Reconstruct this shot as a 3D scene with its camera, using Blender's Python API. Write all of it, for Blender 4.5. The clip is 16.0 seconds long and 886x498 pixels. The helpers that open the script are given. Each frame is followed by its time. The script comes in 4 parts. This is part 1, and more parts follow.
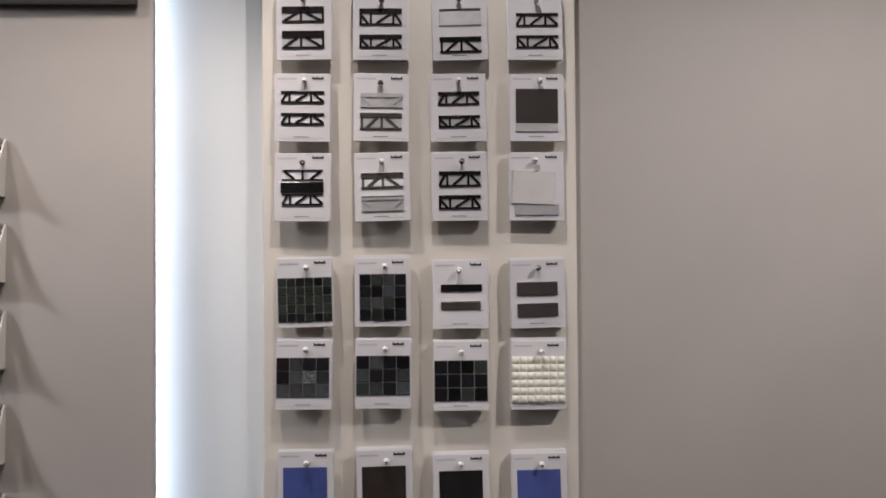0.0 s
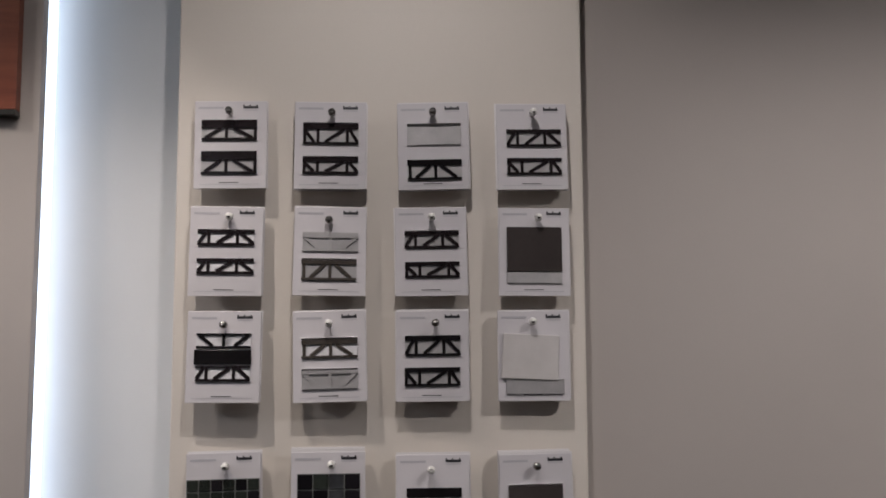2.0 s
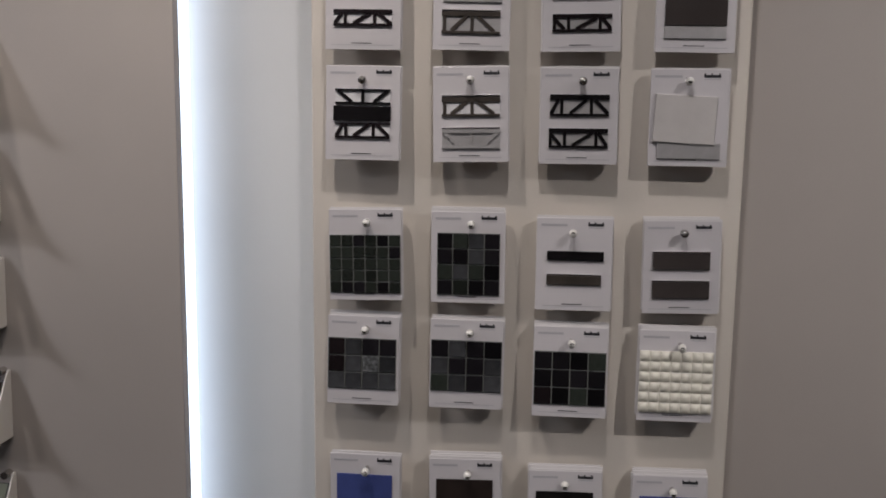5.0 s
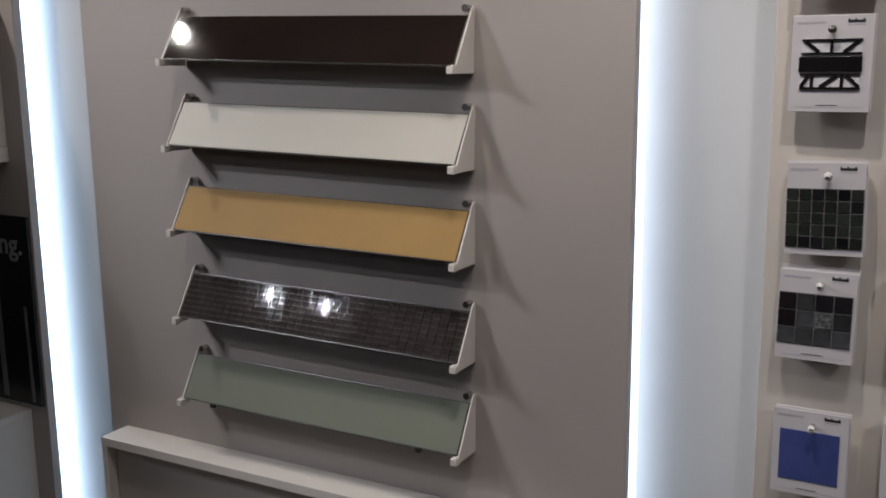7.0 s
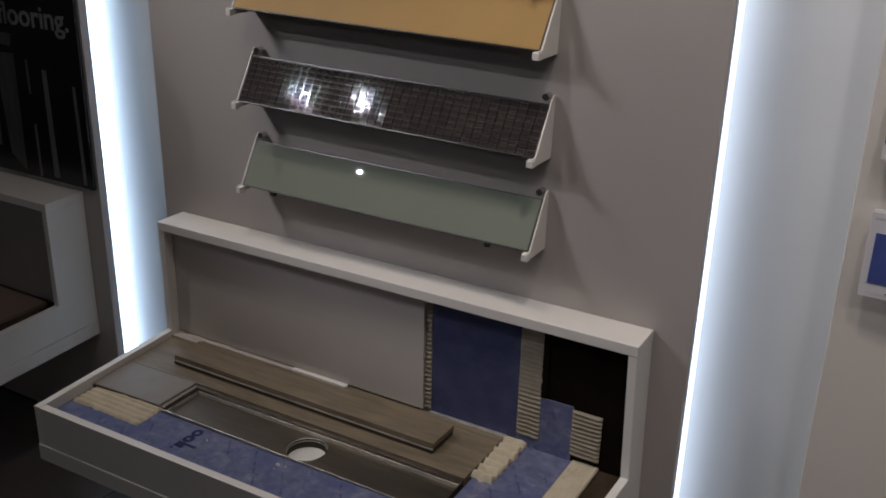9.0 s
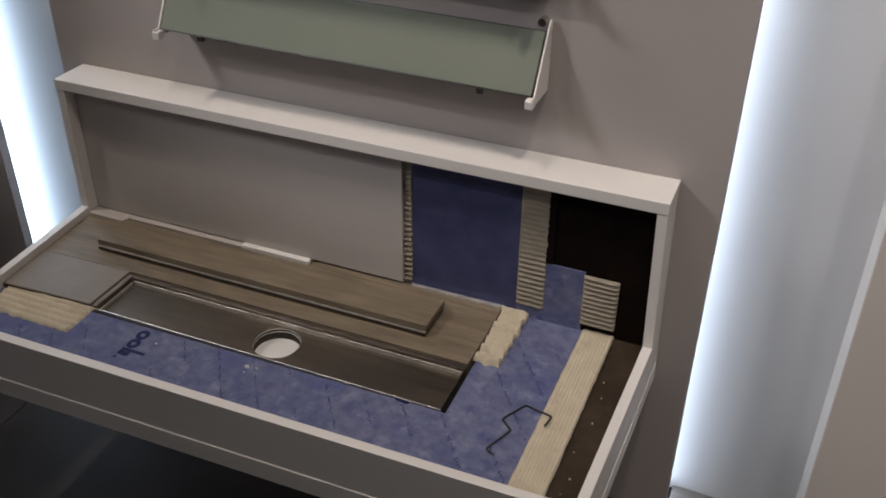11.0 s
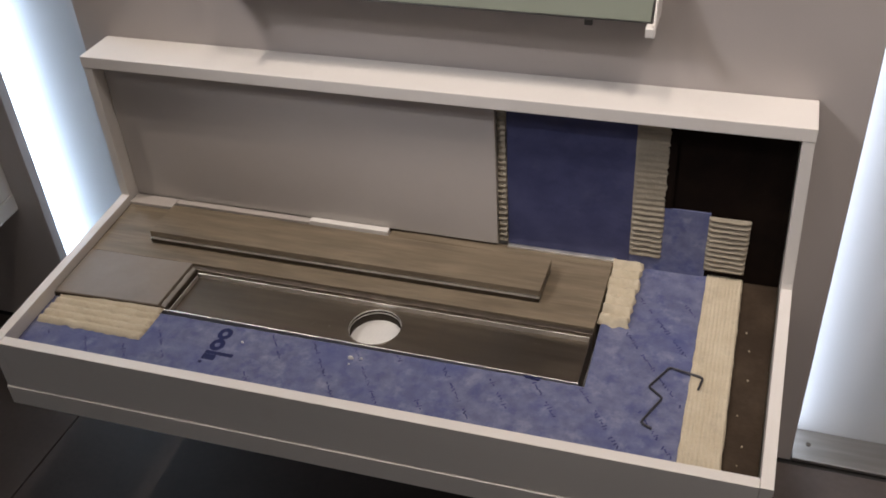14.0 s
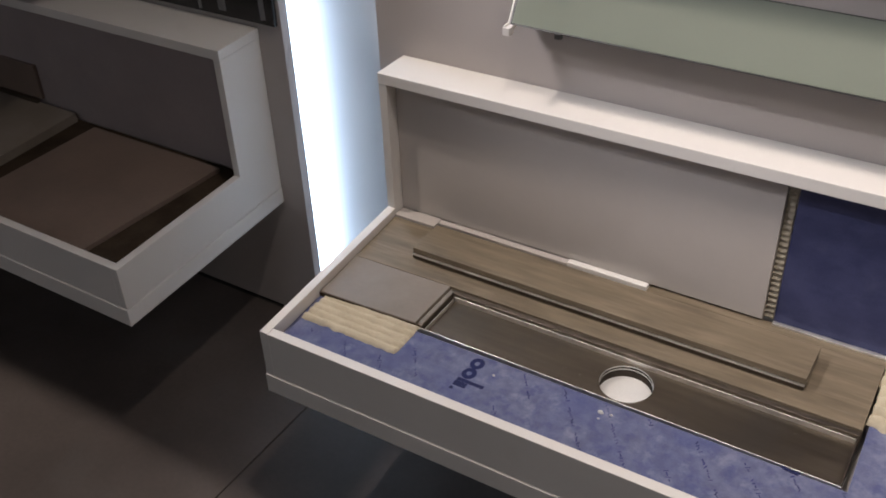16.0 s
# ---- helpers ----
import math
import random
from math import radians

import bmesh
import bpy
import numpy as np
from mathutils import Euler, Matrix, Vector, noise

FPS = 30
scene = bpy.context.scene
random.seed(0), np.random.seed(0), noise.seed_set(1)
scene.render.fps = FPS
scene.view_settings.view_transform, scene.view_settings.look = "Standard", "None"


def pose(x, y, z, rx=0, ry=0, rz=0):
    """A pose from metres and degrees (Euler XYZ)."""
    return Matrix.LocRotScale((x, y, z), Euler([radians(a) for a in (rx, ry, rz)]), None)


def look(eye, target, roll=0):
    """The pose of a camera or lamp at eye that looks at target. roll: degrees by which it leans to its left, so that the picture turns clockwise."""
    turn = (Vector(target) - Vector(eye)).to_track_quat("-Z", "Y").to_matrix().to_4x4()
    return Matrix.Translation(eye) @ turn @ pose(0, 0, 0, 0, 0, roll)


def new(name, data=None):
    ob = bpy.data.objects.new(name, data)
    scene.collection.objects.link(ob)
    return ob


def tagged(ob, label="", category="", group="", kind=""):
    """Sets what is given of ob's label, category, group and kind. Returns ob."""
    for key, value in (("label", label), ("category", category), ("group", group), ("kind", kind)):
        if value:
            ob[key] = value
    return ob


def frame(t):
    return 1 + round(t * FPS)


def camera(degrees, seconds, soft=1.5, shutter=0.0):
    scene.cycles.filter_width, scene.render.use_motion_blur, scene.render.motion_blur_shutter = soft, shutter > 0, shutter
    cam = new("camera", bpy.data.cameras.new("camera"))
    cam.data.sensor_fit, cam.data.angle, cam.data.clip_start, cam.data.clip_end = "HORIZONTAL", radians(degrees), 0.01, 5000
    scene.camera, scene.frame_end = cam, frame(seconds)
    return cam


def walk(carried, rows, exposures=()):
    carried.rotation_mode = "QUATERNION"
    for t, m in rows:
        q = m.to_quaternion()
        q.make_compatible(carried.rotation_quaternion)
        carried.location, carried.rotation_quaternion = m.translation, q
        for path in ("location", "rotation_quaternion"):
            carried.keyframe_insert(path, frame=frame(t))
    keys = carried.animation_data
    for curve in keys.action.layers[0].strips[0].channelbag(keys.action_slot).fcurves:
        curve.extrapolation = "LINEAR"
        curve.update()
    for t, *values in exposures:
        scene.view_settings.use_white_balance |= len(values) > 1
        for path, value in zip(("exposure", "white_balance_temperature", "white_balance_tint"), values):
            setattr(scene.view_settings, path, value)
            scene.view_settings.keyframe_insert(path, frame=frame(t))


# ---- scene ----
cam = camera(49.1, 16.0, soft=1.8)
PATH = [
    (0, (-0.014, 0.522, 1.542), (0.066, 2.52, 1.58), -0.4),
    (0.5, (0.079, 0.644, 1.628), (0.063, 2.643, 1.568), 0.6),
    (1, (0.112, 0.766, 1.676), (0.045, 2.764, 1.609), 1.2),
    (1.5, (0.113, 0.894, 1.691), (0.068, 2.893, 1.741), 0.5),
    (2, (0.046, 1.022, 1.728), (0.144, 3.009, 1.933), -0.2),
    (2.5, (0.012, 1.061, 1.789), (0.045, 3.06, 1.826), 0.3),
    (3, (0.05, 1.06, 1.779), (0.044, 3.06, 1.736), 1.0),
    (5.3, (0.044, 1.090, 1.730), (-0.240, 3.042, 1.405), 0.6),
    (5.5, (0.032, 1.081, 1.719), (-0.337, 3.020, 1.396), 0.35),
    (6, (-0.013, 1.04, 1.751), (-0.575, 2.925, 1.389), -0.6),
    (6.5, (-0.027, 1.011, 1.741), (-0.79, 2.824, 1.381), -0.6),
    (7, (-0.023, 0.99, 1.718), (-0.972, 2.711, 1.349), -0.6),
    (7.5, (0.017, 0.948, 1.706), (-1.067, 2.589, 1.342), -0.5),
    (8, (0.007, 0.931, 1.686), (-1.034, 2.586, 1.263), 1.0),
    (8.5, (-0.059, 0.96, 1.667), (-1.069, 2.6, 1.128), 0.7),
    (9, (-0.158, 0.976, 1.663), (-1.074, 2.592, 0.921), 1.4),
    (9.5, (-0.228, 1.003, 1.643), (-1.067, 2.588, 0.757), 1.3),
    (9.7, (-0.259, 1.007, 1.642), (-1.054, 2.604, 0.736), 0.8),
    (11.8, (-0.649, 1.32, 1.576), (-1.198, 2.833, 0.388), 0.9),
    (12, (-0.7, 1.329, 1.572), (-1.223, 2.839, 0.369), 0.6),
    (12.5, (-0.761, 1.332, 1.537), (-1.252, 2.827, 0.304), -0.8),
    (13, (-0.768, 1.322, 1.523), (-1.299, 2.8, 0.285), -3.1),
    (13.5, (-0.761, 1.297, 1.528), (-1.297, 2.803, 0.326), -3.8),
    (14, (-0.755, 1.283, 1.534), (-1.308, 2.792, 0.343), -4.0),
    (14.5, (-0.759, 1.256, 1.542), (-1.27, 2.771, 0.341), -2.7),
    (15, (-0.772, 1.267, 1.549), (-1.339, 2.753, 0.337), -3.5),
    (15.5, (-0.838, 1.265, 1.579), (-1.562, 2.694, 0.381), -3.5),
    (16, (-0.9, 1.254, 1.585), (-1.792, 2.623, 0.432), -2.3),
]
EXPOSURES = [(0.0, -0.3, 6500, 11), (1.0, -0.42, 6500, 11), (2.0, -0.82, 6500, 12), (3.0, -0.82, 6500, 12), (5.5, -0.92, 6500, 11), (6.5, -0.84, 6400, 11), (7.5, -0.90, 6400, 11),
             (9.0, -0.97, 6420, 12), (9.7, -0.78, 6500, 12), (12.0, -0.18, 6700, 13), (12.6, 0.09, 6750, 13), (13.0, 0.13, 6750, 14), (14.0, -0.04, 6750, 14), (14.8, -0.08, 6700, 14), (16.0, 0.22, 6550, 14)]
# watts of each added fill panel at the ceiling
AMBIENT = 10.0
walk(cam, [(t, look(eye, target, roll)) for t, eye, target, roll in PATH], EXPOSURES)

# ---- world and light ----
world = bpy.data.worlds.new("world")
scene.world = world
world.use_nodes = True
world.node_tree.nodes["Background"].inputs[0].default_value = (0.9, 0.95, 1.0, 1)
world.node_tree.nodes["Background"].inputs[1].default_value = 0.05

WALL_Y, BACK_Y, PANEL_Y = 2.71, 2.797, 2.655   # main wall face, back of the lit recesses, face of the card panel
CEILING_Z = 3.0
LAMP_Z = 2.78
# place of the track spots (the last two are added fill), the point each is aimed at, watts, cone in degrees, size of
# the lens, colour
WARM, WARMER, NEUTRAL, COOL = (1.0, 0.945, 0.915), (1.0, 0.915, 0.835), (0.93, 0.94, 1.0), (0.65, 0.80, 1.0)
SPOTS = [
    ((0.04, 1.78, LAMP_Z), (0.12, 2.66, 1.25), 44.0, 108),
    ((-1.22, 2.10, LAMP_Z), (-1.15, 2.55, 0.9), 36.0, 120, 0.034, WARMER),
    ((-3.03, 0.70, LAMP_Z), (-1.25, 2.68, 1.48), 52.0, 41, 0.008, NEUTRAL),
    ((-3.08, 1.13, LAMP_Z), (-1.25, 2.68, 1.48), 54.0, 41, 0.012, NEUTRAL),
    ((-2.73, 1.13, LAMP_Z), (-1.25, 2.68, 1.48), 54.0, 41, 0.012, NEUTRAL),
    ((-2.60, 2.20, LAMP_Z), (-2.62, 2.45, 0.7), 84.0, 125, 0.034, WARMER),
    # added fill spot that lifts the wall right of the cards
    ((1.30, 1.05, LAMP_Z), (1.20, 2.7, 1.0), 158.0, 80),
    # added fill spot that lifts the wall and box end beside the shelves
    ((-0.46, 1.95, LAMP_Z), (-0.54, 2.71, 1.0), 54.0, 68, 0.034, WARMER),
]


# ---- materials ----
def mat(name, color, rough=0.6, metal=0.0, vary=0.08, scale=6.0, fine=180.0, bump=0.05, stretch=(1, 1, 1), coat=0.0, second=None, spread=0.0, emit=None, spec=0.5):
    """A procedural surface: two scales of noise on colour and roughness, fine relief, an optional second tone."""
    m = bpy.data.materials.new(name)
    m.use_nodes = True
    n, l = m.node_tree.nodes, m.node_tree.links
    b = n["Principled BSDF"]
    b.inputs["Metallic"].default_value = metal
    b.inputs["Coat Weight"].default_value = coat
    b.inputs["Coat Roughness"].default_value = 0.06
    b.inputs["Specular IOR Level"].default_value = spec
    tc = n.new("ShaderNodeTexCoord")
    mp = n.new("ShaderNodeMapping")
    mp.inputs["Scale"].default_value = stretch
    l.new(tc.outputs["Object"], mp.inputs["Vector"])
    big, small = n.new("ShaderNodeTexNoise"), n.new("ShaderNodeTexNoise")
    big.inputs["Scale"].default_value, big.inputs["Detail"].default_value = scale, 6
    small.inputs["Scale"].default_value, small.inputs["Detail"].default_value = fine, 3
    l.new(mp.outputs[0], big.inputs["Vector"])
    l.new(mp.outputs[0], small.inputs["Vector"])
    ramp = n.new("ShaderNodeValToRGB")
    c = np.array(color)
    c2 = np.array(second) if second else c * (1 + vary)
    lo = c if second else c * (1 - vary)
    ramp.color_ramp.elements[0].position, ramp.color_ramp.elements[1].position = 0.32, 0.68
    ramp.color_ramp.elements[0].color, ramp.color_ramp.elements[1].color = (*lo, 1), (*np.minimum(c2, 1), 1)
    l.new(big.outputs[0], ramp.inputs[0])
    hsv = n.new("ShaderNodeHueSaturation")
    mix = n.new("ShaderNodeMath")
    mix.operation = "MULTIPLY_ADD"
    mix.inputs[1].default_value, mix.inputs[2].default_value = vary * 1.2, 1 - vary * 0.6
    l.new(small.outputs[0], mix.inputs[0])
    last = mix
    if spread:
        info = n.new("ShaderNodeObjectInfo")
        add = n.new("ShaderNodeMath")
        add.operation = "MULTIPLY_ADD"
        add.inputs[1].default_value = spread
        l.new(info.outputs["Random"], add.inputs[0])
        l.new(mix.outputs[0], add.inputs[2])
        sub = n.new("ShaderNodeMath")
        sub.operation = "SUBTRACT"
        sub.inputs[1].default_value = spread / 2
        l.new(add.outputs[0], sub.inputs[0])
        last = sub
    l.new(last.outputs[0], hsv.inputs["Value"])
    l.new(ramp.outputs[0], hsv.inputs["Color"])
    l.new(hsv.outputs[0], b.inputs["Base Color"])
    r = n.new("ShaderNodeMath")
    r.operation = "MULTIPLY_ADD"
    r.inputs[1].default_value, r.inputs[2].default_value = 0.25 * rough, 0.87 * rough
    l.new(big.outputs[0], r.inputs[0])
    l.new(r.outputs[0], b.inputs["Roughness"])
    if bump:
        bp = n.new("ShaderNodeBump")
        bp.inputs["Strength"].default_value, bp.inputs["Distance"].default_value = bump, 0.002
        l.new(small.outputs[0], bp.inputs["Height"])
        l.new(bp.outputs[0], b.inputs["Normal"])
    if emit:
        b.inputs["Emission Color"].default_value = (*emit[0], 1)
        b.inputs["Emission Strength"].default_value = emit[1]
    return m


PAINT = mat("greige_paint", (0.415, 0.375, 0.350), 0.62, vary=0.035, scale=2.2, fine=320, bump=0.05)
PANEL = mat("cream_panel_paint", (0.66, 0.605, 0.548), 0.55, vary=0.03, scale=2.0, fine=300, bump=0.04)
RECESS = mat("white_recess_paint", (0.60, 0.60, 0.60), 0.6, vary=0.03, scale=2.0, fine=300, bump=0.03)
CEIL = mat("ceiling_paint", (0.32, 0.31, 0.30), 0.8, vary=0.05, scale=2.0)
LACQUER = mat("white_lacquer", (0.74, 0.70, 0.65), 0.42, vary=0.025, scale=4, fine=260, bump=0.03)
FLOOR = mat("dark_grey_porcelain", (0.080, 0.064, 0.056), 0.62, vary=0.22, scale=3.2, fine=90, bump=0.05, spread=0.10, spec=0.25)
GROUT = mat("dark_grout", (0.02, 0.018, 0.016), 0.9)
PLATE = mat("brushed_steel_plate", (0.30, 0.28, 0.26), 0.42, 0.85, vary=0.12, scale=5, fine=140, stretch=(1, 14, 14))
LED = mat("led_diffuser", (0.9, 0.95, 1.0), 0.5, emit=(COOL, 4.8))
LED_BRIGHT = mat("bright_led_diffuser", (0.9, 0.95, 1.0), 0.5, emit=((0.58, 0.77, 1.0), 8.0))
FILL_GLOW = mat("fill_panel_diffuser", (0.9, 0.95, 1.0), 0.5, emit=((0.86, 0.93, 1.0), 0.6))
LENS = mat("lamp_lens", (1, 1, 1), 0.3, emit=(WARM, 70.0))
BLACK_METAL = mat("black_metal", (0.02, 0.02, 0.02), 0.4, 0.3)
CARD = mat("white_card", (0.590, 0.563, 0.585), 0.5, vary=0.02, scale=12, spread=0.07)
CARD_EDGE = mat("card_edge", (0.70, 0.675, 0.68), 0.6, vary=0.05, spread=0.12)
INK = mat("black_ink", (0.02, 0.02, 0.025), 0.5)
GREY_INK = mat("grey_ink", (0.42, 0.41, 0.44), 0.5)
PIN_WHITE = mat("white_plastic_pin", (0.75, 0.73, 0.70), 0.3)
PIN_STEEL = mat("steel_pin", (0.55, 0.53, 0.51), 0.25, 1.0)
BRONZE = mat("dark_bronze_trim", (0.022, 0.016, 0.018), 0.22, 0.4, vary=0.2, scale=30, spread=0.3)
TAUPE_TRIM = mat("brown_taupe_trim", (0.10, 0.085, 0.075), 0.3, 0.5, vary=0.2, scale=25)
GREY_TRIM = mat("satin_grey_trim", (0.46, 0.445, 0.45), 0.35, 0.35, vary=0.1, scale=25)
BLACK_TRIM = mat("black_gloss_trim", (0.008, 0.007, 0.008), 0.15, 0.0, vary=0.2, scale=20)
CHROME = mat("polished_trim", (0.80, 0.79, 0.80), 0.12, 1.0, vary=0.05)
SMOKE = mat("smoked_mirror_trim", (0.085, 0.072, 0.070), 0.07, 0.4, vary=0.12, scale=12, bump=0.0)
PALE_TILE = mat("pale_grey_sample", (0.66, 0.65, 0.67), 0.5, vary=0.05, scale=30)
PALE_SQUARE = mat("pale_warm_sample", (0.56, 0.53, 0.52), 0.55, vary=0.04, scale=30)
GREEN_GLASS = mat("dark_green_glass", (0.022, 0.026, 0.022), 0.14, vary=0.3, scale=40, spread=0.9, spec=0.6)
DARK_GLASS = mat("dark_mixed_glass", (0.009, 0.008, 0.010), 0.14, vary=0.3, scale=40, spread=1.2, spec=0.6)
GREY_GLASS = mat("grey_glass", (0.042, 0.043, 0.047), 0.2, vary=0.3, scale=60, spread=0.9)
SILVER_GLASS = mat("silver_relief_glass", (0.26, 0.27, 0.28), 0.22, 0.6, vary=0.6, scale=200, bump=0.5)
MESH_GREY = mat("grey_mesh_backing", (0.13, 0.135, 0.128), 0.7)
CREAM = mat("cream_relief_stone", (0.74, 0.71, 0.63), 0.42, vary=0.06, scale=30)
BLUE = mat("blue_membrane", (0.100, 0.110, 0.198), 0.8, vary=0.22, scale=55, fine=300, bump=0.2, second=(0.160, 0.170, 0.268))
SWATCH_BLUE = mat("blue_swatch_sheet", (0.048, 0.070, 0.245), 0.6, vary=0.15, scale=20, fine=300, bump=0.12)
# darker copy of the membrane blue, for the sheet that stands upright
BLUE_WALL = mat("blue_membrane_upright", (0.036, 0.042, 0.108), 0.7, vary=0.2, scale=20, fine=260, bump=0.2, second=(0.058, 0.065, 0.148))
BLUE_INK = mat("navy_ink", (0.007, 0.012, 0.066), 0.85, vary=0.2, scale=30)
FAINT_INK = mat("faint_navy_ink", (0.022, 0.028, 0.12), 0.7, vary=0.3, scale=60)
BROWN_SHEET = mat("dark_brown_sheet", (0.022, 0.014, 0.012), 0.5, vary=0.2, scale=30)
BLACK_SHEET = mat("black_sheet", (0.006, 0.005, 0.005), 0.45, vary=0.3, scale=30)
BITUMEN = mat("black_bitumen_coat", (0.0075, 0.0042, 0.0028), 0.8, vary=0.35, scale=18, fine=140, bump=0.35, spec=0.08)
SUBSTRATE = mat("dark_brown_substrate", (0.050, 0.033, 0.020), 0.8, vary=0.3, scale=14, fine=160, bump=0.25, second=(0.064, 0.046, 0.031), spec=0.15)
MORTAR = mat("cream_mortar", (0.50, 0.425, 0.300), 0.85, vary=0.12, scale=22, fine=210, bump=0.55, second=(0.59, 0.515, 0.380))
# greyer than MORTAR, and partly darkened for the shade under the top board
SHADED_MORTAR = mat("shaded_grey_beige_mortar", (0.27, 0.232, 0.172), 0.85, vary=0.12, scale=22, fine=210, bump=0.5, second=(0.33, 0.285, 0.215))
GREY_MORTAR = mat("grey_mortar", (0.24, 0.215, 0.185), 0.85, vary=0.12, scale=22, fine=210, bump=0.4)
WALL_TILE = mat("light_grey_wall_tile", (0.50, 0.455, 0.415), 0.35, vary=0.03, scale=4, fine=120, bump=0.03)
GREY_TILE = mat("taupe_cement_tile", (0.188, 0.153, 0.118), 0.5, vary=0.10, scale=7, fine=110, bump=0.07, second=(0.258, 0.217, 0.180))
WOOD = mat("weathered_oak_porcelain", (0.165, 0.128, 0.084), 0.5, vary=0.10, scale=7, fine=60, bump=0.12, stretch=(1.2, 8, 8), second=(0.240, 0.190, 0.128))
STEEL = mat("brushed_steel_drain", (0.19, 0.156, 0.120), 0.46, 1.0, vary=0.16, scale=5, fine=120, stretch=(1, 10, 10), bump=0.03)
BRIGHT_STEEL = mat("bright_steel_edge", (0.88, 0.85, 0.80), 0.42, 0.9, vary=0.15, scale=40)
SLEEVE = mat("dark_threaded_sleeve", (0.055, 0.045, 0.036), 0.8, vary=0.3, scale=40, spec=0.1)
RIM_STEEL = mat("dull_steel_rim", (0.22, 0.185, 0.145), 0.36, 0.85, vary=0.2, scale=30)
DARK_STEEL = mat("dark_steel_channel", (0.10, 0.085, 0.07), 0.3, 0.9, vary=0.2, scale=20)
PIPE_WHITE = mat("white_drain_pipe", (0.78, 0.76, 0.72), 0.4)
WIRE = mat("grey_steel_wire", (0.10, 0.10, 0.11), 0.35, 0.8)
WHITE_PROFILE = mat("white_profile", (0.78, 0.75, 0.70), 0.4, vary=0.03)
DARK_BOARD = mat("dark_brown_gloss_board", (0.018, 0.012, 0.010), 0.05, vary=0.2, scale=8, bump=0)
WHITE_BOARD = mat("white_frosted_board", (0.52, 0.495, 0.435), 0.55, vary=0.03, scale=5)
GOLD_BOARD = mat("honey_gold_board", (0.375, 0.228, 0.080), 0.6, vary=0.05, scale=6, fine=200, spec=0.25)
SMOKED_BOARD = mat("smoked_glass_board", (0.034, 0.027, 0.026), 0.015, vary=0.2, scale=8, bump=0, spec=0.03)
SILVER_CELL = mat("silver_cell_print", (0.22, 0.205, 0.19), 0.06, 0.25, spread=0.9)
GREEN_BOARD = mat("sage_green_glass_board", (0.205, 0.222, 0.180), 0.012, vary=0.03, scale=5, bump=0)
BOARD_EDGE = mat("dark_board_edge", (0.035, 0.033, 0.03), 0.3)
REDWOOD = mat("red_brown_gloss_wood", (0.17, 0.040, 0.022), 0.4, vary=0.2, scale=6, fine=60, stretch=(0.6, 6, 6), second=(0.26, 0.075, 0.038), coat=0.1)
POSTER = mat("black_gloss_print", (0.008, 0.008, 0.009), 0.22, vary=0.2, scale=6)
STREAK = mat("grey_streak", (0.085, 0.084, 0.090), 0.3, vary=0.25, scale=14, stretch=(4, 4, 0.6))
STREAK_LIGHT = mat("light_grey_streak", (0.15, 0.148, 0.155), 0.3, vary=0.25, scale=14, stretch=(4, 4, 0.6))
LETTER = mat("pale_grey_letters", (0.25, 0.25, 0.255), 0.4)
TAUPE_TILE = mat("grey_taupe_upright_tile", (0.38, 0.320, 0.305), 0.5, vary=0.08, scale=5, fine=110, bump=0.05)
BROWN_TILE = mat("dark_taupe_tile", (0.205, 0.148, 0.118), 0.5, vary=0.12, scale=6, fine=110, bump=0.06)

def weather(m, color, scale, low, high, amount, stretch=(1, 1, 1), shift=0.0):
    """Patches of dust, dirt or wear of another colour over a surface."""
    n, l = m.node_tree.nodes, m.node_tree.links
    b = n["Principled BSDF"]
    tc, mp, tex = n.new("ShaderNodeTexCoord"), n.new("ShaderNodeMapping"), n.new("ShaderNodeTexNoise")
    mp.inputs["Scale"].default_value, mp.inputs["Location"].default_value = stretch, (shift, shift * 0.7, 0)
    tex.inputs["Scale"].default_value, tex.inputs["Detail"].default_value, tex.inputs["Roughness"].default_value = scale, 8, 0.62
    ramp = n.new("ShaderNodeMapRange")
    ramp.inputs["From Min"].default_value, ramp.inputs["From Max"].default_value = low, high
    ramp.inputs["To Max"].default_value = amount
    mix = n.new("ShaderNodeMix")
    mix.data_type = "RGBA"
    old = b.inputs["Base Color"].links[0].from_socket
    l.new(tc.outputs["Object"], mp.inputs["Vector"])
    l.new(mp.outputs[0], tex.inputs["Vector"])
    l.new(tex.outputs[0], ramp.inputs["Value"])
    l.new(ramp.outputs[0], mix.inputs["Factor"])
    l.new(old, mix.inputs["A"])
    mix.inputs["B"].default_value = (*color, 1)
    l.new(mix.outputs["Result"], b.inputs["Base Color"])


weather(BLUE, (0.060, 0.075, 0.190), 42, 0.50, 0.66, 0.7)
weather(BLUE, (0.065, 0.082, 0.215), 9, 0.48, 0.66, 0.55, shift=7.0)
weather(BLUE, (0.270, 0.280, 0.375), 24, 0.54, 0.70, 0.6, shift=3.1)
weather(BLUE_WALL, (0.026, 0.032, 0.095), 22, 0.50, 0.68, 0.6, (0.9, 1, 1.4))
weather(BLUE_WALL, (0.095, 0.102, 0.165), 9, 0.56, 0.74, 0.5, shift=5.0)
weather(GREY_TILE, (0.29, 0.255, 0.22), 5, 0.52, 0.70, 0.7)
weather(WOOD, (0.105, 0.080, 0.056), 6, 0.52, 0.70, 0.7, (0.8, 7, 7))
weather(WOOD, (0.30, 0.25, 0.19), 9, 0.58, 0.72, 0.4, (0.6, 9, 9), 2.0)
weather(WOOD, (0.085, 0.064, 0.044), 26, 0.50, 0.68, 0.32, (0.35, 9, 9), 4.0)
weather(STEEL, (0.16, 0.140, 0.120), 7, 0.48, 0.66, 0.7)
